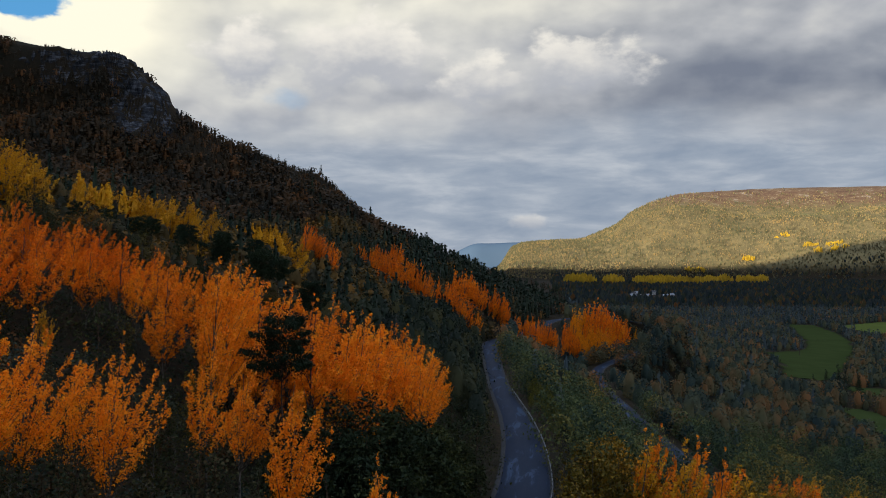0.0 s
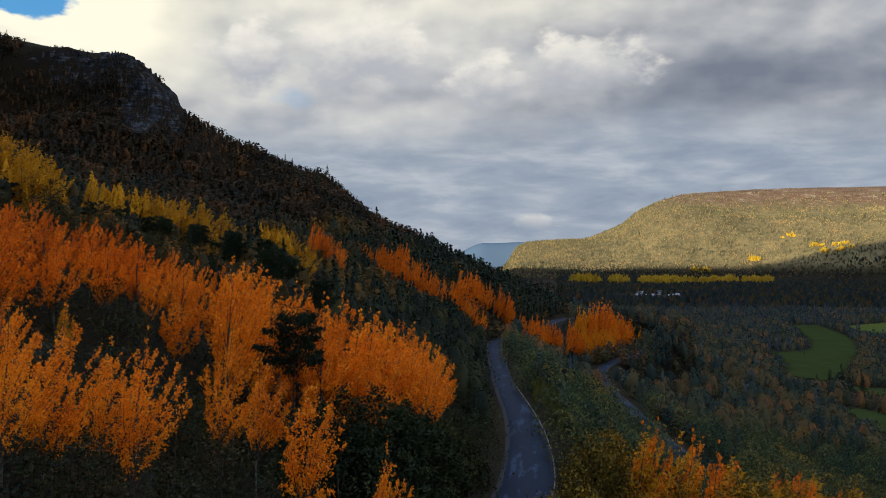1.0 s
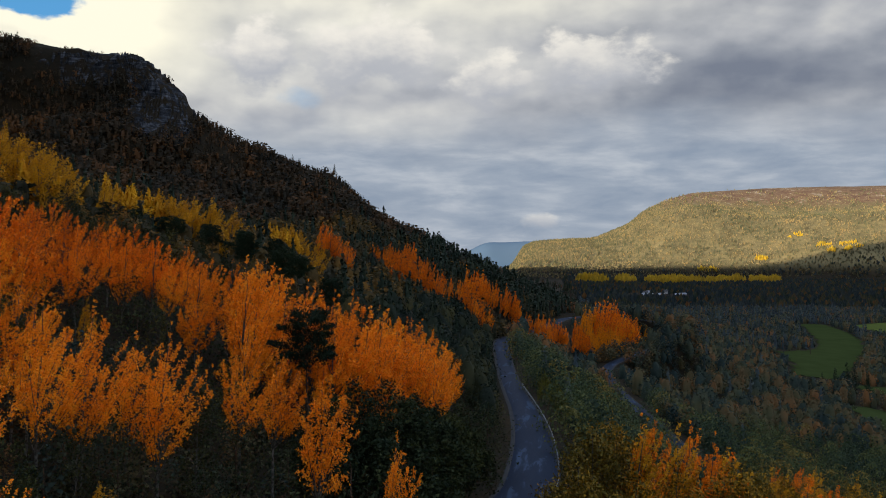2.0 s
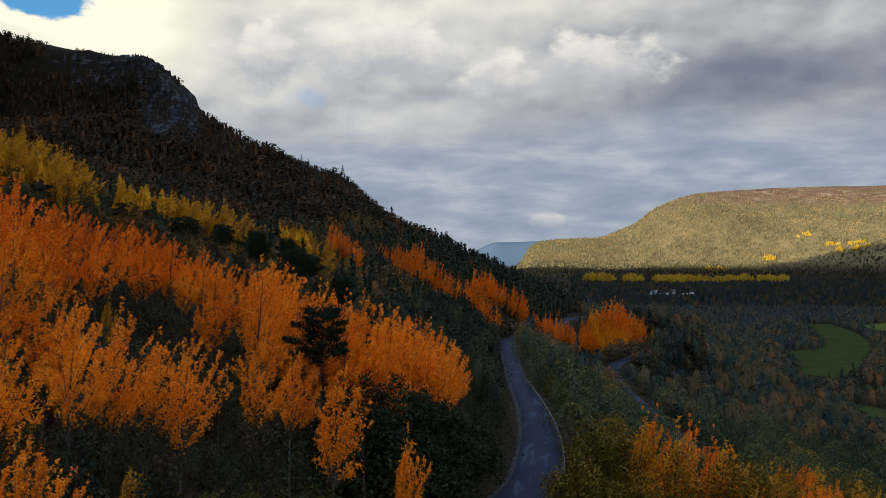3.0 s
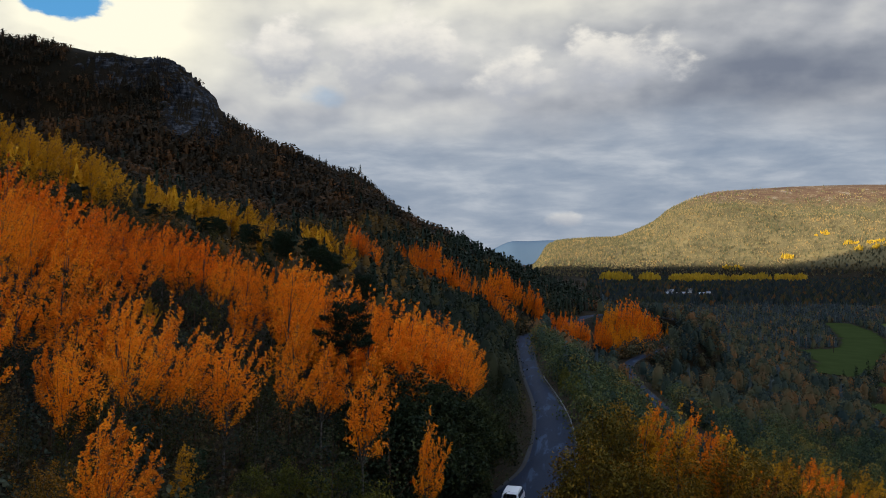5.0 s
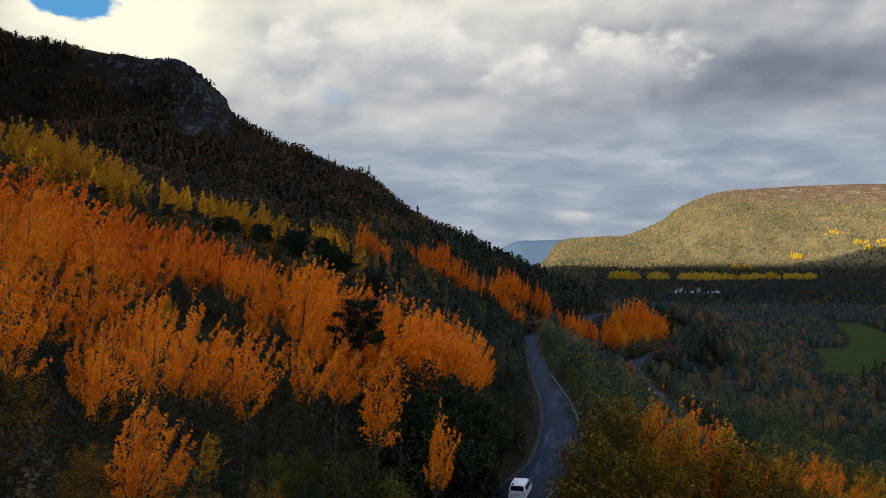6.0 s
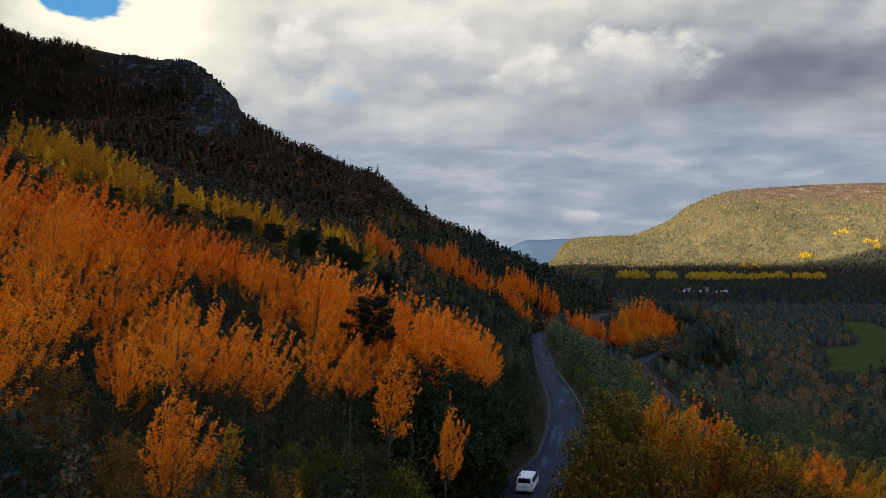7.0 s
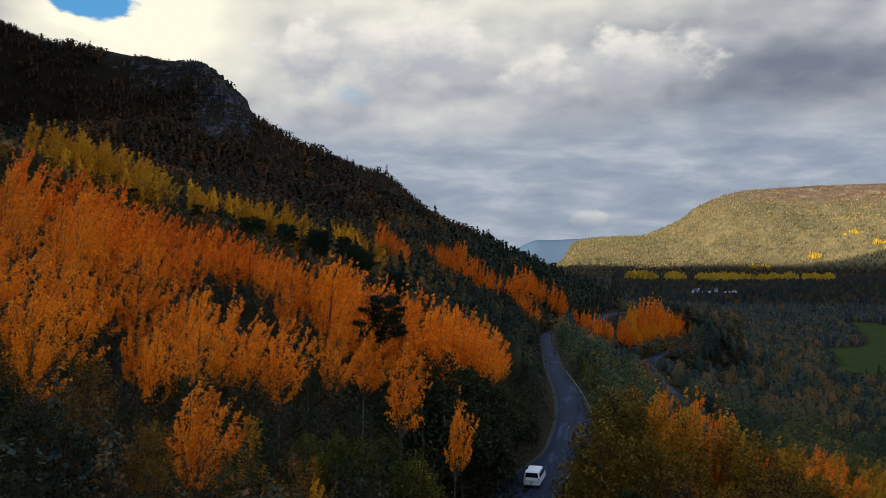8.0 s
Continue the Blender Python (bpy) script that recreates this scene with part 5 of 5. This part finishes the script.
# alders at the foot of the slope
for x, y, h in ((-22, 13, 6.5), (-18, 11, 5.5), (-26, 17, 7), (-19, 17, 6), (-23, 19, 6.5)):
    plant(MODELS["green_near"], x, y, h, x * 0.7, 1.3)
    taken.append((x, y))

# single trees on the skyline
for x, y, h in ((-203, 476, 6.5), (-210, 476, 3.5), (-214, 478, 3), (-78, 590, 6), (-74, 600, 7.5), (-71, 606, 5), (-50, 646, 8), (-90, 560, 5), (-30, 682, 7), (-26, 688, 5.5)):
    plant(MODELS["spruce"], x, y, h, x * 0.7, 1.25)

# the rest of the slope in front, filled with birch and alder
fill = scatter(-75, 12, 8, MID_Y + 8, 5.7, rng)
fill = fill[(road_x(fill[:, 1]) - fill[:, 0] > 6.0) & (fill[:, 0] > -0.56 * (fill[:, 1] + 26) - 6)]
near = np.array(taken)
gapdist = np.hypot(fill[:, None, 0] - near[None, :, 0], fill[:, None, 1] - near[None, :, 1]).min(1)
fill = fill[gapdist > 2.0]
pick = rng.uniform(size=len(fill))
for (x, y), k in zip(fill, pick):
    tone = wave(x, y, 22, 51)
    kind = "green" if k < 0.42 - 0.1 * tone or (y > 60 and x > 0 and k < 0.75) else "olive" if k < 0.80 else "rust" if k < 0.90 + 0.05 * tone else "spruce" if k < 0.965 else "gold"
    kind = "amber" if y < 40 and kind == "rust" else kind
    kind += "_back" if y > 72 and kind in ("olive", "rust", "green") else "_near" if y < 40 and kind in ("olive", "green", "amber") else ""
    plant(MODELS[kind], x, y, rng.uniform(4.5, 8.0) if kind != "gold" else rng.uniform(5, 8), rng.uniform(0, 6.28), 1.15)
fill = scatter(4, 80, 20, MID_Y - 18, 5.0, rng)
across = fill[:, 0] - road_x(fill[:, 1])
fill = fill[(across > 4.8) & (fill[:, 0] < 0.60 * (fill[:, 1] + 26) + 8)]
gapdist = np.hypot(fill[:, None, 0] - near[None, :, 0], fill[:, None, 1] - near[None, :, 1]).min(1)
fill = fill[gapdist > 2.2]
for (x, y), k in zip(fill, rng.uniform(size=len(fill))):
    kind = "green" if k < 0.30 else "olive" if k < 0.62 else "rust" if k < 0.90 else "amber"
    kind += "_back" if y > 72 and kind in ("olive", "rust", "green") else ""
    plant(MODELS[kind], x, y, rng.uniform(4.0, 6.5), rng.uniform(0, 6.28), 1.15)
for some in MODELS.values():
    retire(some)

# low growth under and between the near trees, up to the edge of the road
p = scatter(-85, 85, 0, MID_Y + 60, 2.1, rng)
p = p[(road_gap(p) > 0.75) & (p[:, 0] > -0.56 * (p[:, 1] + 26) - 4) & (p[:, 0] < 0.58 * (p[:, 1] + 26) + 4)]
dist = road_near(p[:, 0], p[:, 1])[0]
p = p[(p[:, 1] < MID_Y) | (dist < 14)]
low = rng.uniform(size=len(p))
dist = road_near(p[:, 0], p[:, 1])[0]
size = rng.uniform(0.8, 2.6, len(p)) * np.clip((road_gap(p) - 0.1) / 3.6, 0.16, 1)
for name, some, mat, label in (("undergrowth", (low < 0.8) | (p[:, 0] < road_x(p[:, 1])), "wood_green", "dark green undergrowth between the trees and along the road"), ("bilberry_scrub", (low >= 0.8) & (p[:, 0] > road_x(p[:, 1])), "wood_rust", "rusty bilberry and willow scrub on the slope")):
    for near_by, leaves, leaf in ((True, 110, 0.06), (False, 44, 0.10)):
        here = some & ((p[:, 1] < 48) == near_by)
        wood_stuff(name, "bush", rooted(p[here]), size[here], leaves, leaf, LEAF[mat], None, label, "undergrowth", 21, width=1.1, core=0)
p = scatter(-60, 62, 6, 96, 3.4, rng)
p = p[clear_of_road(p, 5.0) & (p[:, 0] > -0.56 * (p[:, 1] + 26) - 3) & (p[:, 0] < 0.56 * (p[:, 1] + 26) + 3) & ((p[:, 0] > 0) | (p[:, 1] < 80))]
low = rng.uniform(size=len(p))
for name, some, mat, label in (("young_birch_thicket", low < 0.72, "wood_olive", "olive young birches crowding under the aspens"), ("young_rowan_thicket", low >= 0.72, "wood_rust", "rust-coloured young trees crowding under the aspens")):
    wood_stuff(name, "birch", rooted(p[some]), rng.uniform(2.5, 5.5, some.sum()), 200, 0.052, LEAF[mat], BARK_DARK, label, "thicket", 25, width=1.25, core=0)


# ---- crag, fields, far ridge ----
def crag_mesh():
    """Ledges of bedded rock on the steep face: the slope cut into steps, sunk away where soil covers it."""
    xs, ys = np.arange(-186, -98, 0.7), np.arange(424, 478, 0.6)

    def z(x, y):
        base = ground_z(x, y)
        step = 3.0 + 0.9 * wave(x, y, 60, 61)
        f = base / step + 0.25 * wave(x, y, 14, 62)
        ledge = (np.floor(f) + step01(f - np.floor(f), 0.0, 0.22)) * step
        bare = 0.7 * wave(x, y, 16, 63) + 1.6 * step01(-np.abs(x + 119), -24, -9) * step01(base, 70, 82) + 0.8 * step01(-np.abs(x + 114), -7, -3) * step01(base, 56, 62) + 1.2 * step01(-np.abs(x + 158), -20, -6) * step01(base, 104, 114) + 0.7 * step01(base, 104, 118) - 3 * step01(base, 127, 129.5) - 0.62
        return np.where(bare > 0, np.minimum(ledge - 0.45 * step, base + 1.8) + 0.6 + 0.4 * wave(x, y, 5, 64), base - 2.5)

    return grid_mesh("crag", xs, ys, z)


crag = new("crag", crag_mesh())
crag.data.materials.append(ROCK)
for f in crag.data.polygons:
    f.use_smooth = False
tagged(crag, "dark grey bedded rock face with ledges on the hilltop", "rock face", kind="structure")


def boulder(x, y, r, seed):
    """A weathered block half sunk in the slope."""
    bm = bmesh.new()
    bmesh.ops.create_icosphere(bm, subdivisions=3, radius=1.0)
    for v in bm.verts:
        n = noise.fractal(v.co * 1.3 + Vector((seed, 0, 0)), 1.0, 2.0, 4)
        v.co = Vector((round(v.co.x * 2.2) / 2.2 * 0.35 + v.co.x * 0.65, v.co.y, round(v.co.z * 2.5) / 2.5 * 0.5 + v.co.z * 0.5)) * (r * (1 + 0.35 * n))
        v.co.z *= 0.65
    me = bpy.data.meshes.new("boulder")
    bm.to_mesh(me)
    bm.free()
    ob = new("boulder", me)
    ob.matrix_world = pose(x, y, float(ground_z(x, y)[0]) + 0.15 * r, 0, 0, seed * 47)
    me.materials.append(ROCK)
    return tagged(ob, "grey weathered boulder sunk in the wooded slope", "boulder", "boulders on the slope")


for n, (x, y, r) in enumerate([(-41, 196, 3.6), (-37, 199, 3.0), (-33, 203, 2.6), (-45, 193, 2.4), (-66, 470, 4.5), (-72, 476, 4.0), (-98, 500, 4.0)]):
    boulder(x, y, r, n + 1)


def field(outline, mat, label):
    """A field laid on the valley floor: a fan of fine cells inside its outline."""
    o = np.array(outline, float)
    xs, ys = np.arange(o[:, 0].min() - 3, o[:, 0].max() + 3, 3.0), np.arange(o[:, 1].min() - 3, o[:, 1].max() + 3, 3.0)
    gx, gy = np.meshgrid(xs, ys)
    p = np.stack([gx.ravel(), gy.ravel()], 1)
    keep = inside(p + 2.5 * np.stack([wave(p[:, 0], p[:, 1], 25, 71), wave(p[:, 0], p[:, 1], 25, 72)], 1), o)
    v = np.column_stack([p, ground_z(p[:, 0], p[:, 1]) + 0.45])
    nx = len(xs)
    i = (np.arange(len(ys) - 1)[:, None] * nx + np.arange(nx - 1)[None]).ravel()
    q = np.stack([i, i + 1, i + nx + 1, i + nx], 1)
    q = q[keep[q].all(1)]
    used, flat = np.unique(q, return_inverse=True)
    ob = new("field", solid("field", v[used], flat.reshape(-1, 4), True))
    ob.data.materials.append(mat)
    return tagged(ob, label, "field", kind="structure")


for o, mat, label in zip(FIELDS, (GRASS, STUBBLE, GRASS, GRASS), ("mown green meadow on the valley floor", "pale green meadow behind a row of trees", "green meadow strip between dark trees", "green meadow strip below the wooded slope")):
    field(o, mat, label)

m, k = material("distant_ridge")
at = k.n("TexCoord").outputs["Object"]
n = k.noise(at, 0.004, 5.0, 0.6)
# air haze is put into the ridge as a blue base colour
finish(k, k.mix(n, (0.050, 0.082, 0.13), (0.066, 0.100, 0.152)), 1.0, spec=0.0)
RIDGE = m


def ridge_z(x, y):
    top = 38 + 68 * step01(x, 280, 470) + 22 * step01(x, 600, 1000) + 5 * wave(x, y * 0, 260, 81)
    return FLOOR - 5 + (top - FLOOR) * step01(y, 4640, 4850)


backdrop = new("backdrop", grid_mesh("backdrop", np.arange(-300, 1700, 20.0), np.arange(4640, 4960, 20.0), ridge_z))
backdrop.data.materials.append(RIDGE)
tagged(backdrop, "distant blue ridge at the end of the valley", "ridge", kind="structure")


# ---- by the road ----
def part(name, bm, mat, parent, label=""):
    """Links a bmesh as one mesh under a thing."""
    me = bpy.data.meshes.new(name)
    bm.to_mesh(me)
    bm.free()
    me.materials.append(mat)
    ob = new(name, me)
    ob.parent = parent
    return tagged(ob, label)


def box(x0, x1, y0, y1, z0, z1, bevel=0.0, taper=0.0):
    bm = bmesh.new()
    m = Matrix.LocRotScale(((x0 + x1) / 2, (y0 + y1) / 2, (z0 + z1) / 2), None, (x1 - x0, y1 - y0, z1 - z0))
    bmesh.ops.create_cube(bm, size=1.0, matrix=m)
    if taper:
        for v in bm.verts:
            if v.co.z > (z0 + z1) / 2:
                v.co.x = (x0 + x1) / 2 + (v.co.x - (x0 + x1) / 2) * (1 - taper)
    if bevel:
        bmesh.ops.bevel(bm, geom=bm.edges[:], offset=bevel, segments=2, affect="EDGES")
    return bm


def guardrail(y0, y1, offset):
    """A corrugated steel rail on posts along the outer edge of the road."""
    some = ROAD[:190]
    keep = (some[:, 1] > y0) & (some[:, 1] < y1)
    path, reach = some[keep], HALF[:190][keep] + offset
    root = new("guardrail")
    tagged(root, "galvanised steel guardrail along the outer road edge", "guardrail")
    o = reach[None] + np.array([0.0, -0.06, -0.06, 0.0, 0.0, -0.06, -0.06, 0.0, 0.02, 0.02, 0.0])[:, None]
    l = np.array([0.44, 0.48, 0.53, 0.57, 0.61, 0.65, 0.70, 0.74, 0.74, 0.44, 0.44])
    rail = new("rail", solid("rail", *ribbon(path, o, l), True))
    rail.data.materials.append(STEEL)
    rail.parent = root
    tang = np.gradient(path[:, :2], axis=0)
    tang /= np.linalg.norm(tang, axis=1)[:, None]
    bm = box(-0.05, 0.05, -0.06, 0.06, -0.6, 0.72, 0.01)
    me = bpy.data.meshes.new("post")
    bm.to_mesh(me)
    bm.free()
    me.materials.append(STEEL)
    for i in range(0, len(path), 3):
        post = new("post", me)
        side = np.array([tang[i, 1], -tang[i, 0]])
        x, y = path[i, :2] + side * (reach[i] + 0.08)
        post.matrix_world = pose(x, y, path[i, 2], 0, 0, math.degrees(math.atan2(tang[i, 1], tang[i, 0])))
        post.parent = root


guardrail(20, 186, 0.28)

PAINT = plain("white_car_paint", (0.72, 0.73, 0.74), 0.3, 2.0, 0.06, spec=0.6)
GLASS = plain("dark_car_glass", (0.012, 0.014, 0.018), 0.08, 2.0, 0.1, spec=0.7)
RUBBER = plain("black_rubber", (0.02, 0.02, 0.02), 0.85, 8.0, 0.3)
RED_LENS = plain("red_lens", (0.35, 0.012, 0.012), 0.25, 6.0, 0.1, spec=0.6)
PLATE = plain("plate_grey", (0.45, 0.46, 0.46), 0.5, 9.0, 0.2)


def wheel(root, x, y):
    bm = bmesh.new()
    turn = Matrix.Translation((x, y, 0.33)) @ Matrix.Rotation(radians(90), 4, "Y")
    bmesh.ops.create_cone(bm, segments=24, radius1=0.33, radius2=0.33, depth=0.22, cap_ends=True, matrix=turn)
    bmesh.ops.bevel(bm, geom=[e for e in bm.edges if e.calc_face_angle(0) > 1], offset=0.04, segments=2, affect="EDGES")
    tyre = part("wheel", bm, RUBBER, root, "black tyre")
    bm = bmesh.new()
    s = 1 if x > 0 else -1
    bmesh.ops.create_cone(bm, segments=16, radius1=0.21, radius2=0.17, depth=0.03, cap_ends=True, matrix=Matrix.Translation((x + s * 0.12, y, 0.33)) @ Matrix.Rotation(radians(90) * s, 4, "Y"))
    part("rim", bm, STEEL, tyre, "silver rim")


def van():
    """A white people carrier seen from behind, nose along +y."""
    root = new("van")
    tagged(root, "white passenger van on the winding asphalt road", "van")
    bm = bmesh.new()
    side = [(-2.42, 0.36), (-2.45, 0.95), (-2.36, 1.18), (-2.18, 1.72), (-1.95, 1.88), (0.55, 1.90), (1.05, 1.72), (1.75, 1.12), (2.30, 0.92), (2.42, 0.70), (2.40, 0.34)]
    rows = []
    for x, squeeze in ((-0.94, 0.0), (-0.88, 1.0), (0.88, 1.0), (0.94, 0.0)):
        pts = []
        for y, z in side:
            lean = max(0.0, z - 1.1) * 0.20
            pts.append(bm.verts.new((math.copysign(abs(x) - lean, x), y * (0.985 if squeeze == 0 else 1.0), z if squeeze else 0.36 + (z - 0.36) * 0.975)))
        rows.append(pts)
    for a, b in zip(rows[:-1], rows[1:]):
        for i in range(len(side)):
            j = (i + 1) % len(side)
            bm.faces.new((a[i], a[j], b[j], b[i]))
    bm.faces.new(rows[0][::-1])
    bm.faces.new(rows[-1])
    bmesh.ops.recalc_face_normals(bm, faces=bm.faces[:])
    bmesh.ops.bevel(bm, geom=[e for e in bm.edges if e.calc_face_angle(0) > 0.5], offset=0.03, segments=2, affect="EDGES")
    part("body", bm, PAINT, root)

    def pane(name, corners, mat, label, grow=0.012):
        b = bmesh.new()
        vs = [b.verts.new(c) for c in corners]
        f = b.faces.new(vs)
        b.normal_update()
        nrm = f.normal.copy()
        r = bmesh.ops.extrude_face_region(b, geom=[f])
        for v in r["geom"]:
            if isinstance(v, bmesh.types.BMVert):
                v.co += nrm * grow * 2
        bmesh.ops.recalc_face_normals(b, faces=b.faces[:])
        return part(name, b, mat, root, label)

    pane("rear_window", [(-0.74, -2.355, 1.20), (0.74, -2.355, 1.20), (0.66, -2.195, 1.70), (-0.66, -2.195, 1.70)], GLASS, "dark rear window")
    for s in (-1, 1):
        for y0, y1 in ((-2.05, -0.95), (-0.85, 0.25), (0.35, 0.95)):
            z1 = 1.66
            c = [(s * 0.925, y0, 1.16), (s * 0.925, y1 + (0.35 if y0 > 0 else 0), 1.16), (s * 0.845, y1, z1), (s * 0.845, y0, z1)]
            pane("side_window", c if s > 0 else c[::-1], GLASS, "dark side window")
        pane("tail_light", [(s * 0.91, -2.452, 0.85), (s * 0.74, -2.452, 0.85), (s * 0.76, -2.40, 1.16), (s * 0.90, -2.40, 1.16)][::s], RED_LENS, "red tail light", 0.02)
    pane("windscreen", [(0.78, 1.74, 1.15), (-0.78, 1.74, 1.15), (-0.68, 1.10, 1.71), (0.68, 1.10, 1.71)], GLASS, "dark windscreen")
    part("rear_bumper", box(-0.93, 0.93, -2.52, -2.36, 0.34, 0.62, 0.05), PAINT, root)
    part("number_plate", box(-0.26, 0.26, -2.475, -2.44, 0.74, 0.85, 0.005), PLATE, root, "pale plate")
    for x in (-0.82, 0.82):
        for y in (-1.5, 1.55):
            wheel(root, x, y)
    return root


car = van()
i = int(np.argmin(np.hypot(ROAD[:, 0] - 9.6, ROAD[:, 1] - 83.0)))
way = ROAD[i + 2] - ROAD[i - 2]
way /= np.linalg.norm(way)
car.matrix_world = Matrix.Translation((ROAD[i, 0] - way[1] * -0.2, ROAD[i, 1] + way[0] * -0.2, ROAD[i, 2] + 0.085)) @ Matrix.Rotation(math.atan2(-way[0], way[1]) + 0.16, 4, "Z")

# ---- the hamlet and the pole in the meadow ----
WHITE_WALL = plain("white_boards", (0.50, 0.50, 0.50), 0.7, 0.6, 0.12)
GREY_WALL = plain("grey_boards", (0.28, 0.27, 0.26), 0.8, 0.6, 0.2)
RED_WALL = plain("red_boards", (0.24, 0.05, 0.035), 0.8, 0.6, 0.2)
DARK_ROOF = plain("dark_roof_tiles", (0.06, 0.06, 0.065), 0.8, 0.8, 0.3)
PALE_ROOF = plain("pale_metal_roof", (0.20, 0.215, 0.24), 0.5, 0.4, 0.15)
POLE_WOOD = plain("tarred_pole", (0.06, 0.045, 0.035), 0.9, 3.0, 0.3)


def house(x, y, turn, wide, deep, tall, wall, roof, label):
    """A gabled house with door, windows and chimney."""
    root = new("house")
    tagged(root, label, "house", "houses of the hamlet")
    w, d = wide / 2, deep / 2
    part("wall", box(-w, w, -d, d, -0.6, tall), wall, root)
    bm = bmesh.new()
    rise = d * 0.75
    prof = [(-d - 0.5, tall - 0.25), (0, tall + rise), (d + 0.5, tall - 0.25), (d + 0.5, tall - 0.02), (0, tall + rise + 0.25), (-d - 0.5, tall - 0.02)]
    a = [bm.verts.new((-w - 0.4, py, pz)) for py, pz in prof]
    b = [bm.verts.new((w + 0.4, py, pz)) for py, pz in prof]
    for i in range(6):
        bm.faces.new((a[i], a[(i + 1) % 6], b[(i + 1) % 6], b[i]))
    bm.faces.new((a[0], a[5], a[4], a[1]))
    bm.faces.new((a[1], a[4], a[3], a[2]))
    bm.faces.new((b[1], b[4], b[5], b[0]))
    bm.faces.new((b[2], b[3], b[4], b[1]))
    bmesh.ops.recalc_face_normals(bm, faces=bm.faces[:])
    top = part("roof", bm, roof, root)
    for s in (-1, 1):
        bm = bmesh.new()
        vs = [bm.verts.new((s * w * 0.999 + ox, py, pz)) for ox in (0, -s * 0.2) for py, pz in ((-d, tall - 0.01), (d, tall - 0.01), (0, tall + rise - 0.05))]
        bm.faces.new(vs[:3]), bm.faces.new(vs[3:])
        for i in range(3):
            j = (i + 1) % 3
            bm.faces.new((vs[i], vs[j], vs[3 + j], vs[3 + i]))
        bmesh.ops.recalc_face_normals(bm, faces=bm.faces[:])
        part("gable", bm, wall, root)
    part("chimney", box(w * 0.3, w * 0.3 + 0.8, -0.4, 0.4, tall + rise * 0.5, tall + rise + 1.2), GREY_WALL, top)
    for i in range(3):
        cx = -w + wide * (i + 0.5) / 3
        part("door" if i == 1 else "window", box(cx - 0.55, cx + 0.55, -d - 0.06, -d + 0.02, 0.1 if i == 1 else 1.0, 2.2), GLASS if i != 1 else GREY_WALL, root)
    root.matrix_world = pose(x, y, float(ground_z(x, y)[0]) + 0.3, 0, 0, turn)
    return root


for x, y, turn, wide, deep, tall, wall, roof, label in [
    (424, 1520, 12, 13, 8, 4.2, GREY_WALL, PALE_ROOF, "grey house with a pale metal roof in the hamlet"),
    (447, 1600, -8, 11, 8, 5.0, WHITE_WALL, DARK_ROOF, "white wooden house with a dark roof in the hamlet"),
    (466, 1640, 20, 14, 8, 4.0, WHITE_WALL, PALE_ROOF, "long white house with a pale roof in the hamlet"),
    (476, 1500, 5, 16, 9, 4.5, WHITE_WALL, PALE_ROOF, "large white barn beside the hamlet road"),
    (498, 1650, -15, 12, 8, 5.5, WHITE_WALL, DARK_ROOF, "white wooden house among dark trees"),
    (437, 1538, 30, 10, 7, 3.5, RED_WALL, DARK_ROOF, "small red wooden barn in the hamlet"),
    (508, 1570, 0, 9, 7, 3.5, GREY_WALL, PALE_ROOF, "grey shed with a pale roof in the hamlet"),
    (460, 1552, -25, 9, 7, 3.2, WHITE_WALL, PALE_ROOF, "small white cottage in the hamlet"),
]:
    house(x - 14, y, turn, wide * 0.78, deep * 0.85, tall * 0.85, wall, roof, label)


def power_pole(x, y, tall):
    root = new("power_pole")
    tagged(root, "dark wooden power pole standing in the meadow", "pole")
    v, q = tube([(0, 0, -1), (0, 0, tall * 0.5), (0, 0, tall)], (0.22, 0.19, 0.15), 8)
    mast = new("mast", solid("mast", v, q, True))
    mast.data.materials.append(POLE_WOOD)
    mast.parent = root
    part("crossarm", box(-1.2, 1.2, -0.08, 0.08, tall - 0.9, tall - 0.7, 0.02), POLE_WOOD, root)
    for x_ in (-1.05, 0, 1.05):
        part("insulator", box(x_ - 0.07, x_ + 0.07, -0.07, 0.07, tall - 0.7, tall - 0.45, 0.02), PLATE, root, "pale insulator")
    root.matrix_world = pose(x, y, float(ground_z(x, y)[0]), 0, 0, 25)


power_pole(278, 601, 11)
